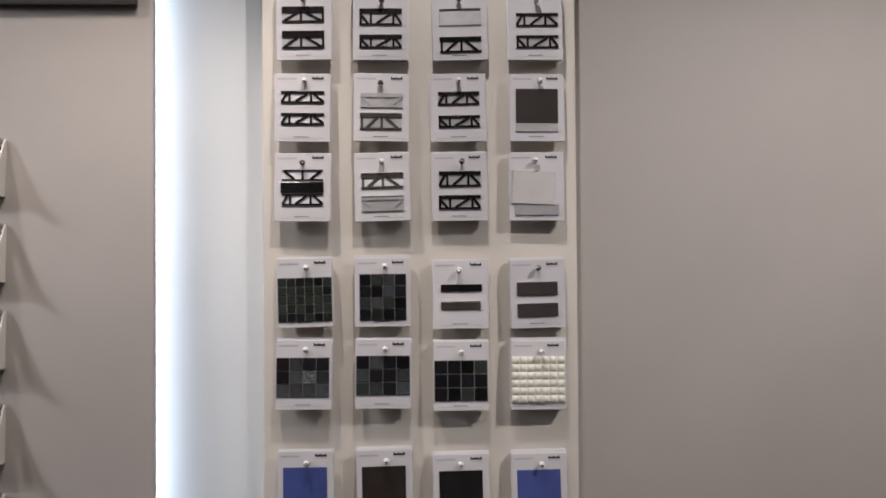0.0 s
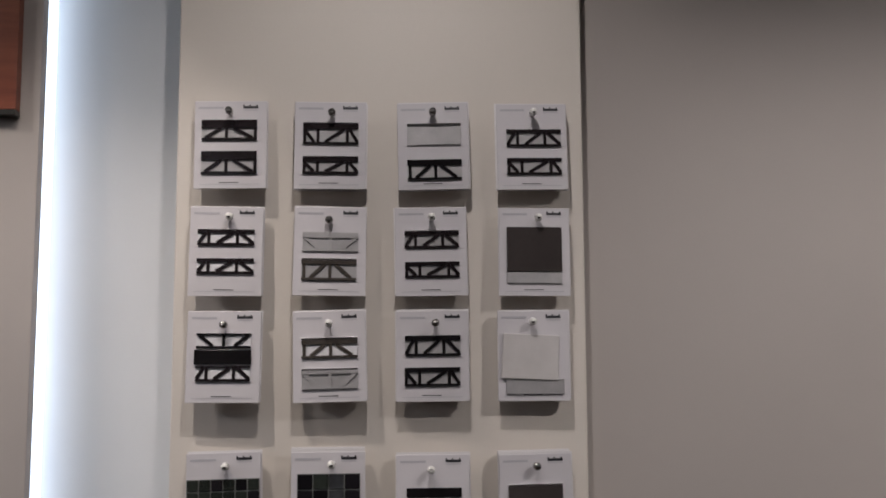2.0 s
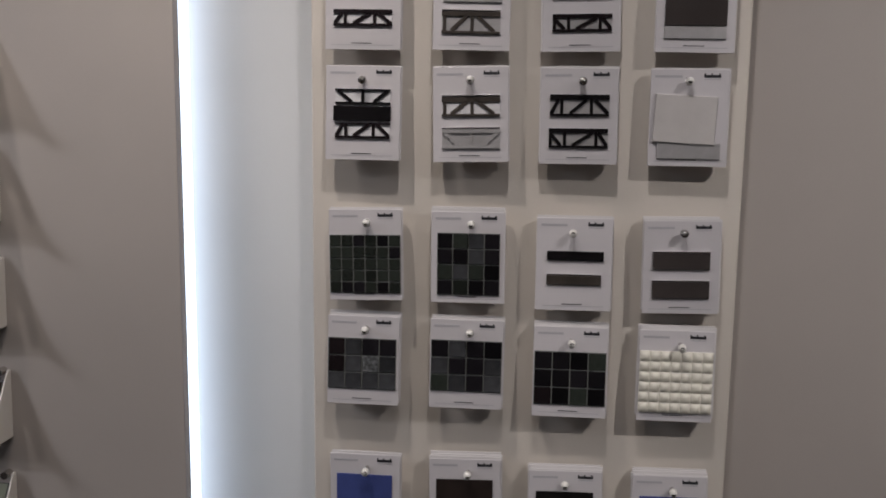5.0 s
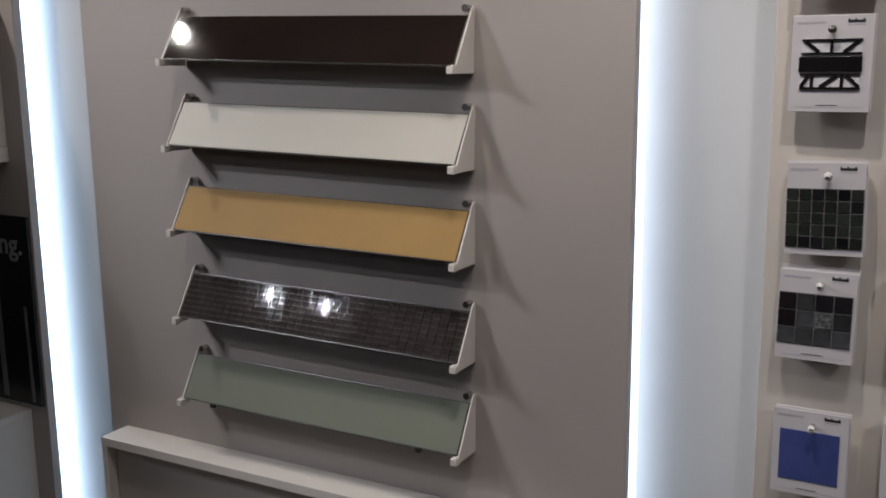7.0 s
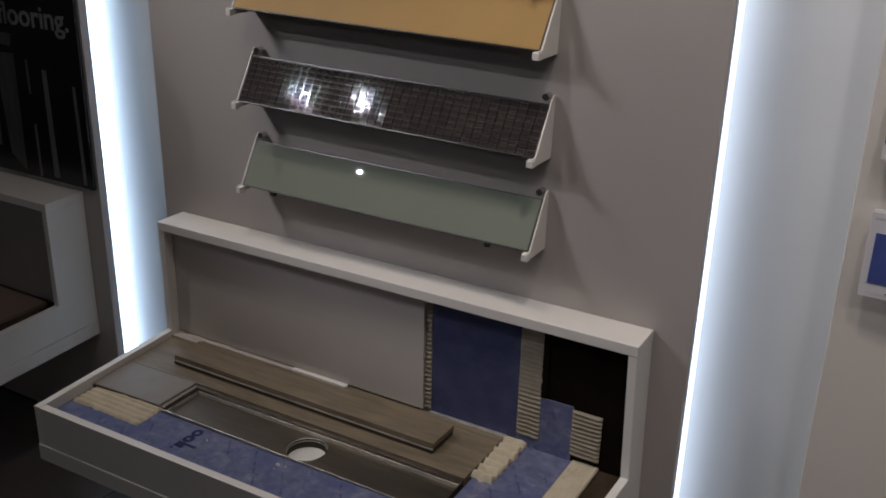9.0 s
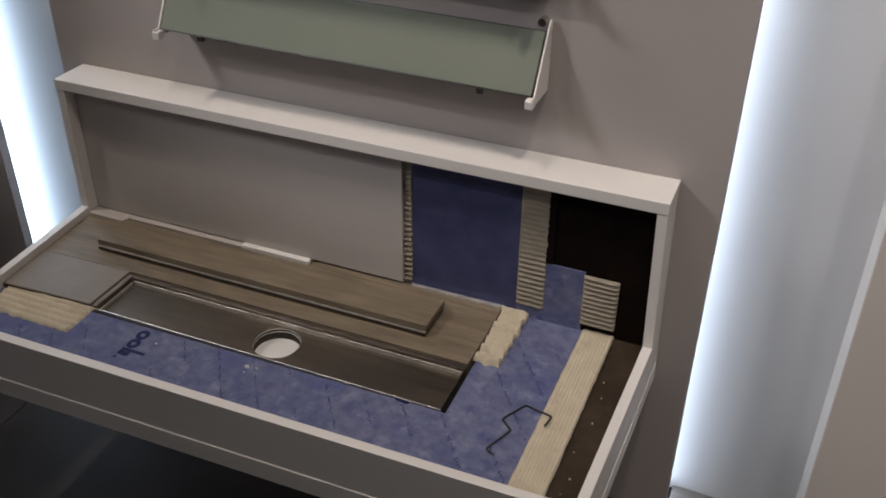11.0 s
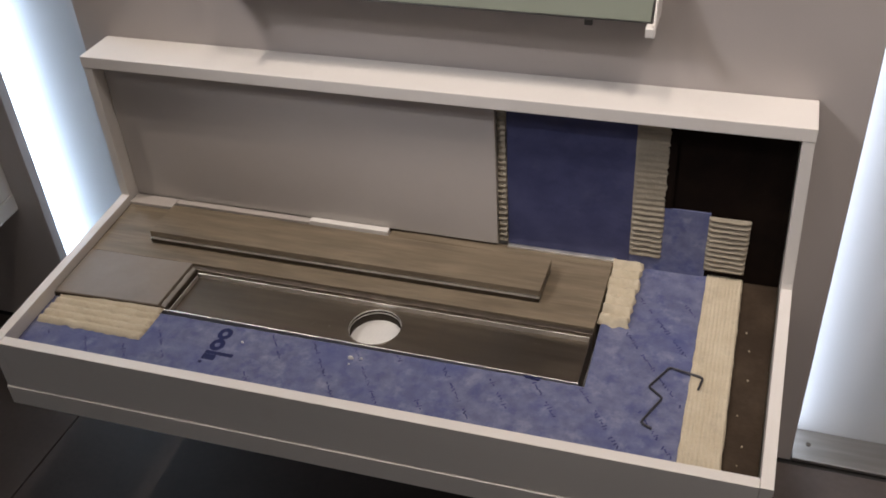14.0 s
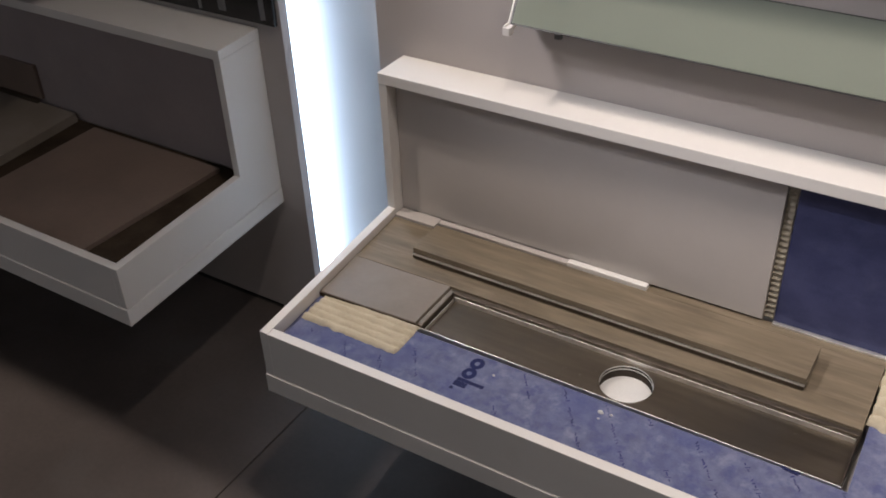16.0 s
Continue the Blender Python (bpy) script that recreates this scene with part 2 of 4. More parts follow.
weather(STEEL, (0.40, 0.35, 0.30), 42, 0.66, 0.74, 0.6, shift=1.0)
weather(SUBSTRATE, (0.022, 0.014, 0.009), 9, 0.44, 0.62, 0.6)
weather(MORTAR, (0.36, 0.31, 0.235), 34, 0.52, 0.70, 0.5)
weather(FLOOR, (0.098, 0.090, 0.084), 4, 0.52, 0.74, 0.5, shift=2.0)
weather(PAINT, (0.435, 0.390, 0.362), 1.1, 0.45, 0.65, 0.6)
weather(LACQUER, (0.60, 0.55, 0.49), 8, 0.60, 0.76, 0.35)
weather(WALL_TILE, (0.45, 0.405, 0.365), 3.5, 0.48, 0.70, 0.6)


# ---- builders ----
def add_box(bm, x0, x1, y0, y1, z0, z1):
    v = [bm.verts.new(p) for p in ((x0, y0, z0), (x1, y0, z0), (x1, y1, z0), (x0, y1, z0), (x0, y0, z1), (x1, y0, z1), (x1, y1, z1), (x0, y1, z1))]
    for f in ((0, 3, 2, 1), (4, 5, 6, 7), (0, 1, 5, 4), (1, 2, 6, 5), (2, 3, 7, 6), (3, 0, 4, 7)):
        bm.faces.new([v[i] for i in f])
    return bm


def box(x0, x1, y0, y1, z0, z1, bevel=0.0, segments=2):
    bm = add_box(bmesh.new(), x0, x1, y0, y1, z0, z1)
    if bevel:
        bmesh.ops.bevel(bm, geom=bm.edges[:], offset=bevel, segments=segments, affect="EDGES", profile=0.5)
    return bm


def prism(points, axis, a, b, bevel=0.0):
    """A polygon in the plane across axis, drawn out from a to b."""
    bm = bmesh.new()
    put = {"x": lambda u, v, w: (w, u, v), "y": lambda u, v, w: (u, w, v), "z": lambda u, v, w: (u, v, w)}[axis]
    lo = [bm.verts.new(put(u, v, a)) for u, v in points]
    hi = [bm.verts.new(put(u, v, b)) for u, v in points]
    bm.faces.new(lo), bm.faces.new(hi)
    for i in range(len(points)):
        j = (i + 1) % len(points)
        bm.faces.new((lo[i], lo[j], hi[j], hi[i]))
    bmesh.ops.recalc_face_normals(bm, faces=bm.faces[:])
    if bevel:
        bmesh.ops.bevel(bm, geom=bm.edges[:], offset=bevel, segments=2, affect="EDGES", profile=0.5)
    return bm


def rod(radius, a, b, sides=16, top=None):
    """A round bar from a to b, tapered to the radius top."""
    bm = bmesh.new()
    a, b = Vector(a), Vector(b)
    m = Matrix.Translation((a + b) / 2) @ (b - a).to_track_quat("Z", "Y").to_matrix().to_4x4()
    bmesh.ops.create_cone(bm, cap_ends=True, segments=sides, radius1=radius, radius2=radius if top is None else top, depth=(b - a).length, matrix=m)
    return bm


def ball(radius, at, squash=1.0):
    bm = bmesh.new()
    bmesh.ops.create_uvsphere(bm, u_segments=14, v_segments=9, radius=radius, matrix=Matrix.Translation(at) @ Matrix.Diagonal((1, squash, 1, 1)))
    return bm


def strut(bm, x0, z0, x1, z1, wide, y0, y1):
    """A flat bar in the plane of a card, from one end to the other."""
    d = Vector((x1 - x0, z1 - z0)).normalized() * wide / 2
    p = [(x0 - d.y, z0 + d.x), (x0 + d.y, z0 - d.x), (x1 + d.y, z1 - d.x), (x1 - d.y, z1 + d.x)]
    lo, hi = [bm.verts.new((u, y0, v)) for u, v in p], [bm.verts.new((u, y1, v)) for u, v in p]
    bm.faces.new(lo), bm.faces.new(hi[::-1])
    for i in range(4):
        j = (i + 1) % 4
        bm.faces.new((lo[j], lo[i], hi[i], hi[j]))


def sheet_relief(width, depth, nx, ny, height, ragged=0.0, base=0.0):
    """A laid coat: a grid whose height follows height(u, v) in metres, with a wavering rim that comes down to its bed."""
    bm = bmesh.new()
    rows = []
    for j in range(ny + 1):
        row = []
        for i in range(nx + 1):
            u, v = i / nx, j / ny
            x, y = u * width, v * depth
            if ragged:
                x += ragged * noise.noise((x * 40 + base, y * 60, 1.3)) * (1 if i in (0, nx) else 0.5)
                y += ragged * noise.noise((x * 60, y * 40 + base, 7.1)) * (1 if j in (0, ny) else 0.5)
            rim = i in (0, nx) or j in (0, ny)
            row.append(bm.verts.new((x, y, 0.0 if rim else max(0.0008, height(u, v)))))
        rows.append(row)
    for j in range(ny):
        for i in range(nx):
            f = bm.faces.new((rows[j][i], rows[j][i + 1], rows[j + 1][i + 1], rows[j + 1][i]))
            f.smooth = True
    return bm


def mesh_of(name, bm, material):
    me = bpy.data.meshes.new(name)
    bm.to_mesh(me)
    bm.free()
    me.materials.append(material)
    return me


def thing(name, at, label, category, group="", kind=""):
    ob = new(name)
    ob.empty_display_size = 0.05
    ob.location = at
    return tagged(ob, label, category, group, kind)


def part(name, bm, material, parent, label="", smooth=False):
    """One mesh under a thing or a part, in the thing's own coordinates."""
    ob = new(name, mesh_of(name, bm, material))
    ob.parent = parent
    if smooth:
        for f in ob.data.polygons:
            f.use_smooth = True
    return tagged(ob, label) if label else ob


def origin(parent):
    at = Vector(parent.location)
    while parent.parent:
        parent = parent.parent
        at += Vector(parent.location)
    return at


def wpart(name, bm, material, parent, label="", smooth=False):
    """As part(), from world coordinates, under a thing that is not turned."""
    bmesh.ops.translate(bm, verts=bm.verts[:], vec=-origin(parent))
    return part(name, bm, material, parent, label, smooth)


def setting(name, bm, material, label, category):
    return tagged(new(name, mesh_of(name, bm, material)), label, category, "", "structure")


def single(name, bm, material, label, category, group="", smooth=False):
    ob = tagged(new(name, mesh_of(name, bm, material)), label, category, group)
    if smooth:
        for f in ob.data.polygons:
            f.use_smooth = True
    return ob


def words(text, size, x, y, z, material, parent, name):
    """Raised letters on a face that looks towards -y, from the left end of their baseline."""
    cu = bpy.data.curves.new(name, "FONT")
    cu.body, cu.size, cu.extrude, cu.offset = text, size, 0.0008, 0.0011
    tmp = new(name + "_source", cu)
    me = bpy.data.meshes.new_from_object(tmp.evaluated_get(bpy.context.evaluated_depsgraph_get()))
    bpy.data.objects.remove(tmp)
    me.transform(pose(x, y, z, 90, 0, 0))
    me.transform(Matrix.Translation(-origin(parent)))
    me.materials.clear()
    me.materials.append(material)
    ob = new(name, me)
    ob.parent = parent
    return ob


# ---- the room ----
W0, W1, S0 = -6.2, 3.4, -3.6       # west, east and south faces of the room
SHELF_L, SHELF_R = -1.983, -0.573  # edges of the shelf panel
CARD_L, CARD_R = -0.323, 0.368     # edges of the card panel
BAY_R, BAY_L = -2.233, -3.70       # edges of the next bay's panel
setting("ceiling", box(W0 - 0.2, W1 + 0.2, S0 - 0.2, 3.1, CEILING_Z, CEILING_Z + 0.15), CEIL, "plain grey painted ceiling over the showroom", "ceiling")
setting("wall_west", box(W0 - 0.15, W0, S0, 2.9, 0, CEILING_Z), PAINT, "plain greige painted wall", "wall")
setting("wall_east", box(W1, W1 + 0.15, S0, 2.9, 0, CEILING_Z), PAINT, "plain greige painted wall", "wall")
setting("wall_south", box(W0, W1, S0 - 0.15, S0, 0, CEILING_Z), PAINT, "plain greige painted wall", "wall")
setting("wall_north", box(W0, W1, BACK_Y, BACK_Y + 0.15, 0, CEILING_Z), RECESS, "pale painted back wall of the lit recesses", "wall")
setting("wall_panel_shelves", box(SHELF_L, SHELF_R, WALL_Y, WALL_Y + 0.026, 0.004, CEILING_Z, 0.0015), PAINT, "matt greige wall panel behind the sloping shelves", "wall panel")
setting("wall_panel_bay", box(BAY_L, BAY_R, WALL_Y, WALL_Y + 0.026, 0.004, CEILING_Z, 0.0015), PAINT, "matt greige wall panel of the neighbouring bay", "wall panel")
setting("wall_panel_far", box(W0, BAY_L - 0.25, WALL_Y, BACK_Y, 0.004, CEILING_Z), PAINT, "matt greige wall panel", "wall panel")
setting("wall_panel_east", box(CARD_R + 0.002, W1, WALL_Y, BACK_Y, 0.004, CEILING_Z), PAINT, "smooth greige painted wall beside the card panel", "wall panel")
setting("wall_panel_cards", box(CARD_L, CARD_R, PANEL_Y, BACK_Y, 0.004, CEILING_Z, 0.0025), PANEL, "cream painted panel that stands proud of the wall", "wall panel")
for name, x0, x1 in (("wall_core_shelves", SHELF_L + 0.003, SHELF_R - 0.016), ("wall_core_bay", BAY_L + 0.003, BAY_R - 0.016)):
    setting(name, box(x0, x1, WALL_Y + 0.027, BACK_Y - 0.001, 0.004, CEILING_Z), RECESS, "pale framing behind the wall panel", "wall")
for name, x, glow in (("light_strip_1", SHELF_R, LED), ("light_strip_2", BAY_R, LED_BRIGHT)):
    strip = thing(name, (x, WALL_Y + 0.06, 0.004), "glowing cool-white light strip along the panel edge", "light strip", "light strips")
    wpart("channel", box(x - 0.0155, x - 0.0147, WALL_Y + 0.028, BACK_Y - 0.002, 0.02, CEILING_Z - 0.004), PIN_STEEL, strip, "thin aluminium channel")
    wpart("diffuser", box(x - 0.0145, x - 0.004, WALL_Y + 0.030, BACK_Y - 0.003, 0.02, CEILING_Z - 0.004, 0.002), glow, strip, "glowing white diffuser")
for name, x0, x1 in (("trim_recess_1", SHELF_R + 0.003, CARD_L - 0.003), ("trim_recess_2", BAY_R + 0.003, SHELF_L - 0.003)):
    trim = setting(name, box(x0, x1, WALL_Y + 0.002, BACK_Y - 0.002, 0.001, 0.010, 0.001), PLATE, "brushed steel plate at the foot of a lit recess", "trim")
    part("screw", rod(0.005, (x0 + 0.03, WALL_Y + 0.045, 0.009), (x0 + 0.03, WALL_Y + 0.045, 0.0115), 12), DARK_STEEL, trim)


def track_spot(at, aim, watts, cone, size=0.034, colour=WARM):
    at, aim = Vector(at), Vector(aim)
    d = (aim - at).normalized()
    ob = thing("track_spotlight", (at.x, at.y, CEILING_Z), "black cylindrical track spotlight with a lit lens", "spotlight", "ceiling spots")
    wpart("canopy", rod(0.045, (at.x, at.y, CEILING_Z - 0.03), (at.x, at.y, CEILING_Z), 20), BLACK_METAL, ob)
    wpart("stem", rod(0.008, at - d * 0.08, (at.x, at.y, CEILING_Z - 0.028), 10), BLACK_METAL, ob)
    wpart("housing", rod(0.056, at - d * 0.15, at - d * 0.012, 24), BLACK_METAL, ob, "black spot housing", True)
    wpart("lens", rod(size, at - d * 0.012, at - d * 0.006, 24), LENS, ob, "glowing round lens")
    la = bpy.data.lights.new("spot", "SPOT")
    la.energy, la.color, la.spot_size, la.spot_blend, la.shadow_soft_size = watts, colour, radians(cone), 0.75, size * 0.82
    new("spot_light", la).matrix_world = look(at, aim)


for row in SPOTS:
    track_spot(*row)
# unseen panels added behind the viewpoint as soft cool fill
for x, y in ((-4.2, -1.6), (-1.6, -1.8), (2.3, -2.2)):
    lamp = thing("ceiling_panel_light", (x, y, CEILING_Z), "added unseen square fill light panel at the ceiling", "ceiling light", "ceiling panels")
    wpart("frame", box(x - 0.31, x + 0.31, y - 0.31, y + 0.31, CEILING_Z - 0.012, CEILING_Z, 0.002), LACQUER, lamp)
    wpart("diffuser", box(x - 0.285, x + 0.285, y - 0.285, y + 0.285, CEILING_Z - 0.0150, CEILING_Z - 0.0123), FILL_GLOW, lamp, "glowing white diffuser")
    la = bpy.data.lights.new("panel_light", "AREA")
    la.size, la.energy, la.color = 0.56, AMBIENT, (0.80, 0.89, 1.0)
    new("panel_light", la).matrix_world = look((x, y, CEILING_Z - 0.016), (x, y, 0))


# ---- display boxes ----
def skew(x, y, left=0.031, near=0.015):
    """The main tray is not quite square: its far end runs in and forward towards the front."""
    k = min(1.0, max(0.0, (-0.650 - x) / 1.271)) * min(1.0, max(0.0, (2.618 - y) / 0.429))
    return x + left * k, y - near * k


def flare(x, y, z):
    """Its other side leans out a little towards the wall, below the frame's top."""
    k = min(1.0, max(0.0, (y - 2.189) / 0.429)) * min(1.0, max(0.0, (0.780 - z) / 0.28)) * min(1.0, max(0.0, (x + 0.72) / 0.03))
    return 0.0095 * k


def turned(x, y):
    """The neighbouring boxes stand a little askew to the wall."""
    return x + 0.060 * (WALL_Y - y) - 0.010


def display_box(x1, up, label, ym=2.618, material=LACQUER, askew=False):
    """An L-shaped wall box: a low tray in front, a tall shallow frame behind it."""
    x0 = x1 - 1.271
    yf = 2.189
    z = lambda v: v + up
    ob = thing("display_box", ((x0 + x1) / 2, WALL_Y, z(0.365)), label, "display box", "wall display boxes")
    side = [(yf, z(0.402)), (WALL_Y - 0.001, z(0.402)), (WALL_Y - 0.001, z(0.778)), (ym, z(0.778)), (ym, z(0.5)), (yf, z(0.5))]
    wpart("side_panel", prism(side, "x", x0, x0 + 0.018, 0.001), material, ob)
    wpart("side_panel", prism(side, "x", x1 - 0.018, x1, 0.001), material, ob)
    wpart("top_board", box(x0 - 0.001, x1 + 0.001, ym - 0.001, WALL_Y - 0.001, z(0.7785), z(0.801), 0.0012), material, ob)
    wpart("front_panel", box(x0 + 0.0185, x1 - 0.0185, yf, yf + 0.018, z(0.402), z(0.4995), 0.001), material, ob)
    wpart("bottom_board", box(x0 + 0.0185, x1 - 0.0185, yf + 0.0185, WALL_Y - 0.06, z(0.41), z(0.4315)), material, ob)
    wpart("back_board", box(x0 + 0.0185, x1 - 0.0185, 2.662, WALL_Y - 0.003, z(0.432), z(0.778)), material, ob)
    wpart("plinth", box(x0 - 0.0015, x1 + 0.0015, yf - 0.0022, WALL_Y - 0.001, z(0.360), z(0.4005), 0.0010), material, ob, "lower board that stands a little proud")
    for child in ob.children:
        for v in child.data.vertices:
            if askew:
                v.co.x = turned(v.co.x + ob.location.x, v.co.y + ob.location.y) - ob.location.x
            else:
                v.co.x += flare(v.co.x + ob.location.x, v.co.y + ob.location.y, v.co.z + ob.location.z)
                v.co.x, v.co.y = (a - b for a, b in zip(skew(v.co.x + ob.location.x, v.co.y + ob.location.y), ob.location))
    return ob


display_box(-0.650, 0.0, "white lacquered box with an open tray of tiling layers")
display_box(-2.290, -0.015, "white lacquered box with brown tile samples in its tray", 2.575, askew=True)
display_box(-2.290, 1.12, "white lacquered box mounted high over a black poster", 2.580, askew=True)

IN_L, IN_R, FRONT, REAR = -1.9020, -0.669, 2.2080, 2.6615   # inside of the main tray
BED = 0.4320                                                # top of its bottom board

# layers on the tray floor
blue = thing("membrane_sheet", ((IN_L + IN_R) / 2, 2.3, BED), "blue fleece waterproofing membrane laid in the tray", "membrane")
outline = [(IN_L, FRONT), (-0.776, FRONT), (-0.776, REAR - 0.005), (-0.9345, REAR - 0.005), (-0.9345, 2.3425), (IN_L, 2.3425)]
wpart("sheet", prism([skew(x + 0.0005, y) for x, y in outline], "z", BED, 0.4742), BLUE, blue)
marks = bmesh.new()
for k in range(22):
    for j in range(90):
        s_ = j * 0.0062
        x, y = -2.20 + k * 0.074 + s_ * 0.58 + random.uniform(-0.0012, 0.0012), 2.66 - s_ * 0.82
        inside = (FRONT + 0.006 < y < 2.335 and IN_L + 0.01 < x < -0.785) or (2.34 < y < 2.64 and -0.925 < x < -0.785)
        blocked = -1.87 < x < -1.655 and y > 2.26 or (x < -0.88 and y > 2.48) or -1.58 < x < -1.46
        worn = noise.noise((x * 9, y * 9, 4.0)) < -0.05
        if inside and not blocked and not worn and j % 9 < 7:
            a = radians(35 + random.choice((0, 90, 45)) + random.uniform(-12, 12))
            d, n = Vector((math.cos(a), math.sin(a))) * random.uniform(0.0020, 0.0044), random.uniform(0.0006, 0.0013)
            e = Vector((-d.y, d.x)).normalized() * n
            marks.faces.new([marks.verts.new((x + q.x, y + q.y, 0.4747)) for q in (-d - e, d - e, d + e, -d + e)])
ob = wpart("print_mark", marks, FAINT_INK, blue, "faint rows of dark blue print")
tagged(ob, kind="stuff")
# the dark blue logo on the sheet, drawn as two rings, a block with a stem and a dot
logo = bmesh.new()
for y in (2.3135, 2.2860):
    rim = [[logo.verts.new((-1.5300 + rx * math.cos(a), y + ry * math.sin(a), 0.4746)) for a in (2 * math.pi * k / 28 for k in range(28))] for rx, ry in ((0.0125, 0.0142), (0.0044, 0.0052))]
    for k in range(28):
        logo.faces.new((rim[0][k], rim[0][(k + 1) % 28], rim[1][(k + 1) % 28], rim[1][k]))
for x0, x1, y0, y1 in ((-1.5420, -1.5190, 2.2500, 2.2625), (-1.5420, -1.4920, 2.2630, 2.2705), (-1.5425, -1.5365, 2.2400, 2.2460)):
    logo.faces.new([logo.verts.new((x, y, 0.4746)) for x, y in ((x0, y0), (x1, y0), (x1, y1), (x0, y1))])
wpart("printed_logo", logo, BLUE_INK, blue, "dark blue printed logo shapes")

single("substrate_strip", prism([(-0.7755, FRONT), (IN_R, FRONT), (IN_R + 0.0092, REAR - 0.002), (-0.7755, REAR - 0.002)], "z", BED, 0.4705), SUBSTRATE, "dark brown substrate strip along the tray side", "substrate")
fine = lambda u, v: 0.0042 + 0.0009 * math.sin(u * 62) + 0.0012 * noise.noise((u * 7, v * 42, 3.0))
coat = single("mortar_coat", sheet_relief(0.0605, 0.452, 40, 90, fine, 0.0011, 2.0), MORTAR, "cream combed mortar coat beside the membrane", "mortar")
coat.location = (-0.7785, FRONT + 0.001, 0.4738)


def ridges(count, deep, across):
    def height(u, v):
        s = v if across else u
        r = abs(math.sin(math.pi * count * s))
        wave = 0.6 * noise.noise((u * 5 + count, v * 9, 0.4))
        return 0.0012 + deep * r ** 0.95 * (0.82 + 0.4 * wave) + 0.0006 * noise.noise((u * 30, v * 30, 2.2))
    return height


bed = single("mortar_bed", sheet_relief(0.204, 0.082, 74, 50, ridges(5, 0.0072, True), 0.004, 5.0), MORTAR, "thick cream mortar ridges at a tile edge", "mortar", "mortar beds")
bed.location = (-1.871, 2.2635, 0.4743)
bed = single("mortar_bed", sheet_relief(0.050, 0.172, 36, 90, ridges(7, 0.0150, True), 0.007, 9.0), MORTAR, "lumpy cream mortar ridges on the membrane", "mortar", "mortar beds")
bed.location = (-0.9365, 2.4885, 0.4743)

# floor tiles in the tray
single("floor_tile", prism([skew(IN_L + 0.001, 2.3435), (-1.6755, 2.3435), (-1.6755, 2.4645), skew(IN_L + 0.001, 2.4645)], "z", BED, 0.4846, 0.0012), GREY_TILE, "taupe cement-look floor tile in the tray", "tile", "tray tiles")
single("floor_tile", prism([skew(IN_L + 0.001, 2.4655), (-1.6745, 2.4655), (-0.9385, 2.4655), (-0.9385, 2.6290), (-1.6745, 2.6290), (-1.6745, 2.6125), (IN_L + 0.001, 2.6125)], "z", BED, 0.4840, 0.0008), WOOD, "weathered wood-look floor tile behind the drain", "tile", "tray tiles")
single("tile_joint", box(-1.6745, -1.3560, 2.6295, 2.6450, BED, 0.4790), GREY_MORTAR, "grey grout joint against the upright tile", "grout")
single("floor_tile", box(-1.3555, -0.9385, 2.6292, 2.6530, BED, 0.4838, 0.0008), WOOD, "narrow wood-look tile strip under the upright layers", "tile", "tray tiles")

# thin dark strip set before the tile to give it a brown front face
single("adhesive_strip", prism([skew(IN_L + 0.001, 2.3412), (-1.6757, 2.3412), (-1.6757, 2.3432), skew(IN_L + 0.001, 2.3432)], "z", 0.4743, 0.4825), SUBSTRATE, "thin dark brown strip added for the tile's front face", "adhesive")

# steel channel drain with a round outlet
drain = thing("shower_drain", (-1.306, 2.404, BED), "brushed steel linear shower drain with round outlet", "drain")
dx0, dx1, dy0, dy1, zf = -1.6735, -0.9395, 2.3435, 2.4645, 0.4640
hole, hr = Vector((-1.297, 2.4035)), 0.0450
angles = sorted([2 * math.pi * k / 48 for k in range(48)] + [math.atan2(y - hole.y, x - hole.x) % (2 * math.pi) for x in (dx0, dx1) for y in (dy0, dy1)])
bm = bmesh.new()
inner, outer = [], []
for a in angles:
    c, s = math.cos(a), math.sin(a)
    far = min([t for t in ((dx1 - hole.x) / c if c > 1e-9 else 9, (dx0 - hole.x) / c if c < -1e-9 else 9, (dy1 - hole.y) / s if s > 1e-9 else 9, (dy0 - hole.y) / s if s < -1e-9 else 9)])
    inner.append(bm.verts.new((hole.x + hr * c, hole.y + hr * s, zf)))
    outer.append(bm.verts.new((hole.x + far * c, hole.y + far * s, zf)))
for i in range(len(angles)):
    j = (i + 1) % len(angles)
    bm.faces.new((inner[i], outer[i], outer[j], inner[j]))
wpart("pan", bm, STEEL, drain, "brushed steel pan floor")
for name, b in (("rim", (dx0, dx1, dy0, dy0 + 0.0020, BED, 0.4756)), ("rim", (dx0, dx1, dy1 - 0.010, dy1, BED, 0.4800)),
                ("rim", (dx0, dx0 + 0.010, dy0 + 0.0025, dy1 - 0.0105, BED, 0.4800)), ("rim", (dx1 - 0.0022, dx1, dy0 + 0.0025, dy1 - 0.0105, BED, 0.4780)),
                ("inner_rim", (dx0 + 0.0135, dx1 - 0.003, dy1 - 0.0125, dy1 - 0.0108, BED, 0.4735)), ("inner_rim", (dx0 + 0.0135, dx0 + 0.0155, dy0 + 0.004, dy1 - 0.016, BED, 0.4725))):
    wpart(name, box(*b, 0.0006), BRIGHT_STEEL if name == "inner_rim" else (RIM_STEEL if b[5] == 0.4800 else STEEL if b[5] == 0.4780 else BRIGHT_STEEL), drain, "bright steel edge" if name == "inner_rim" else "")
ring = bmesh.new()
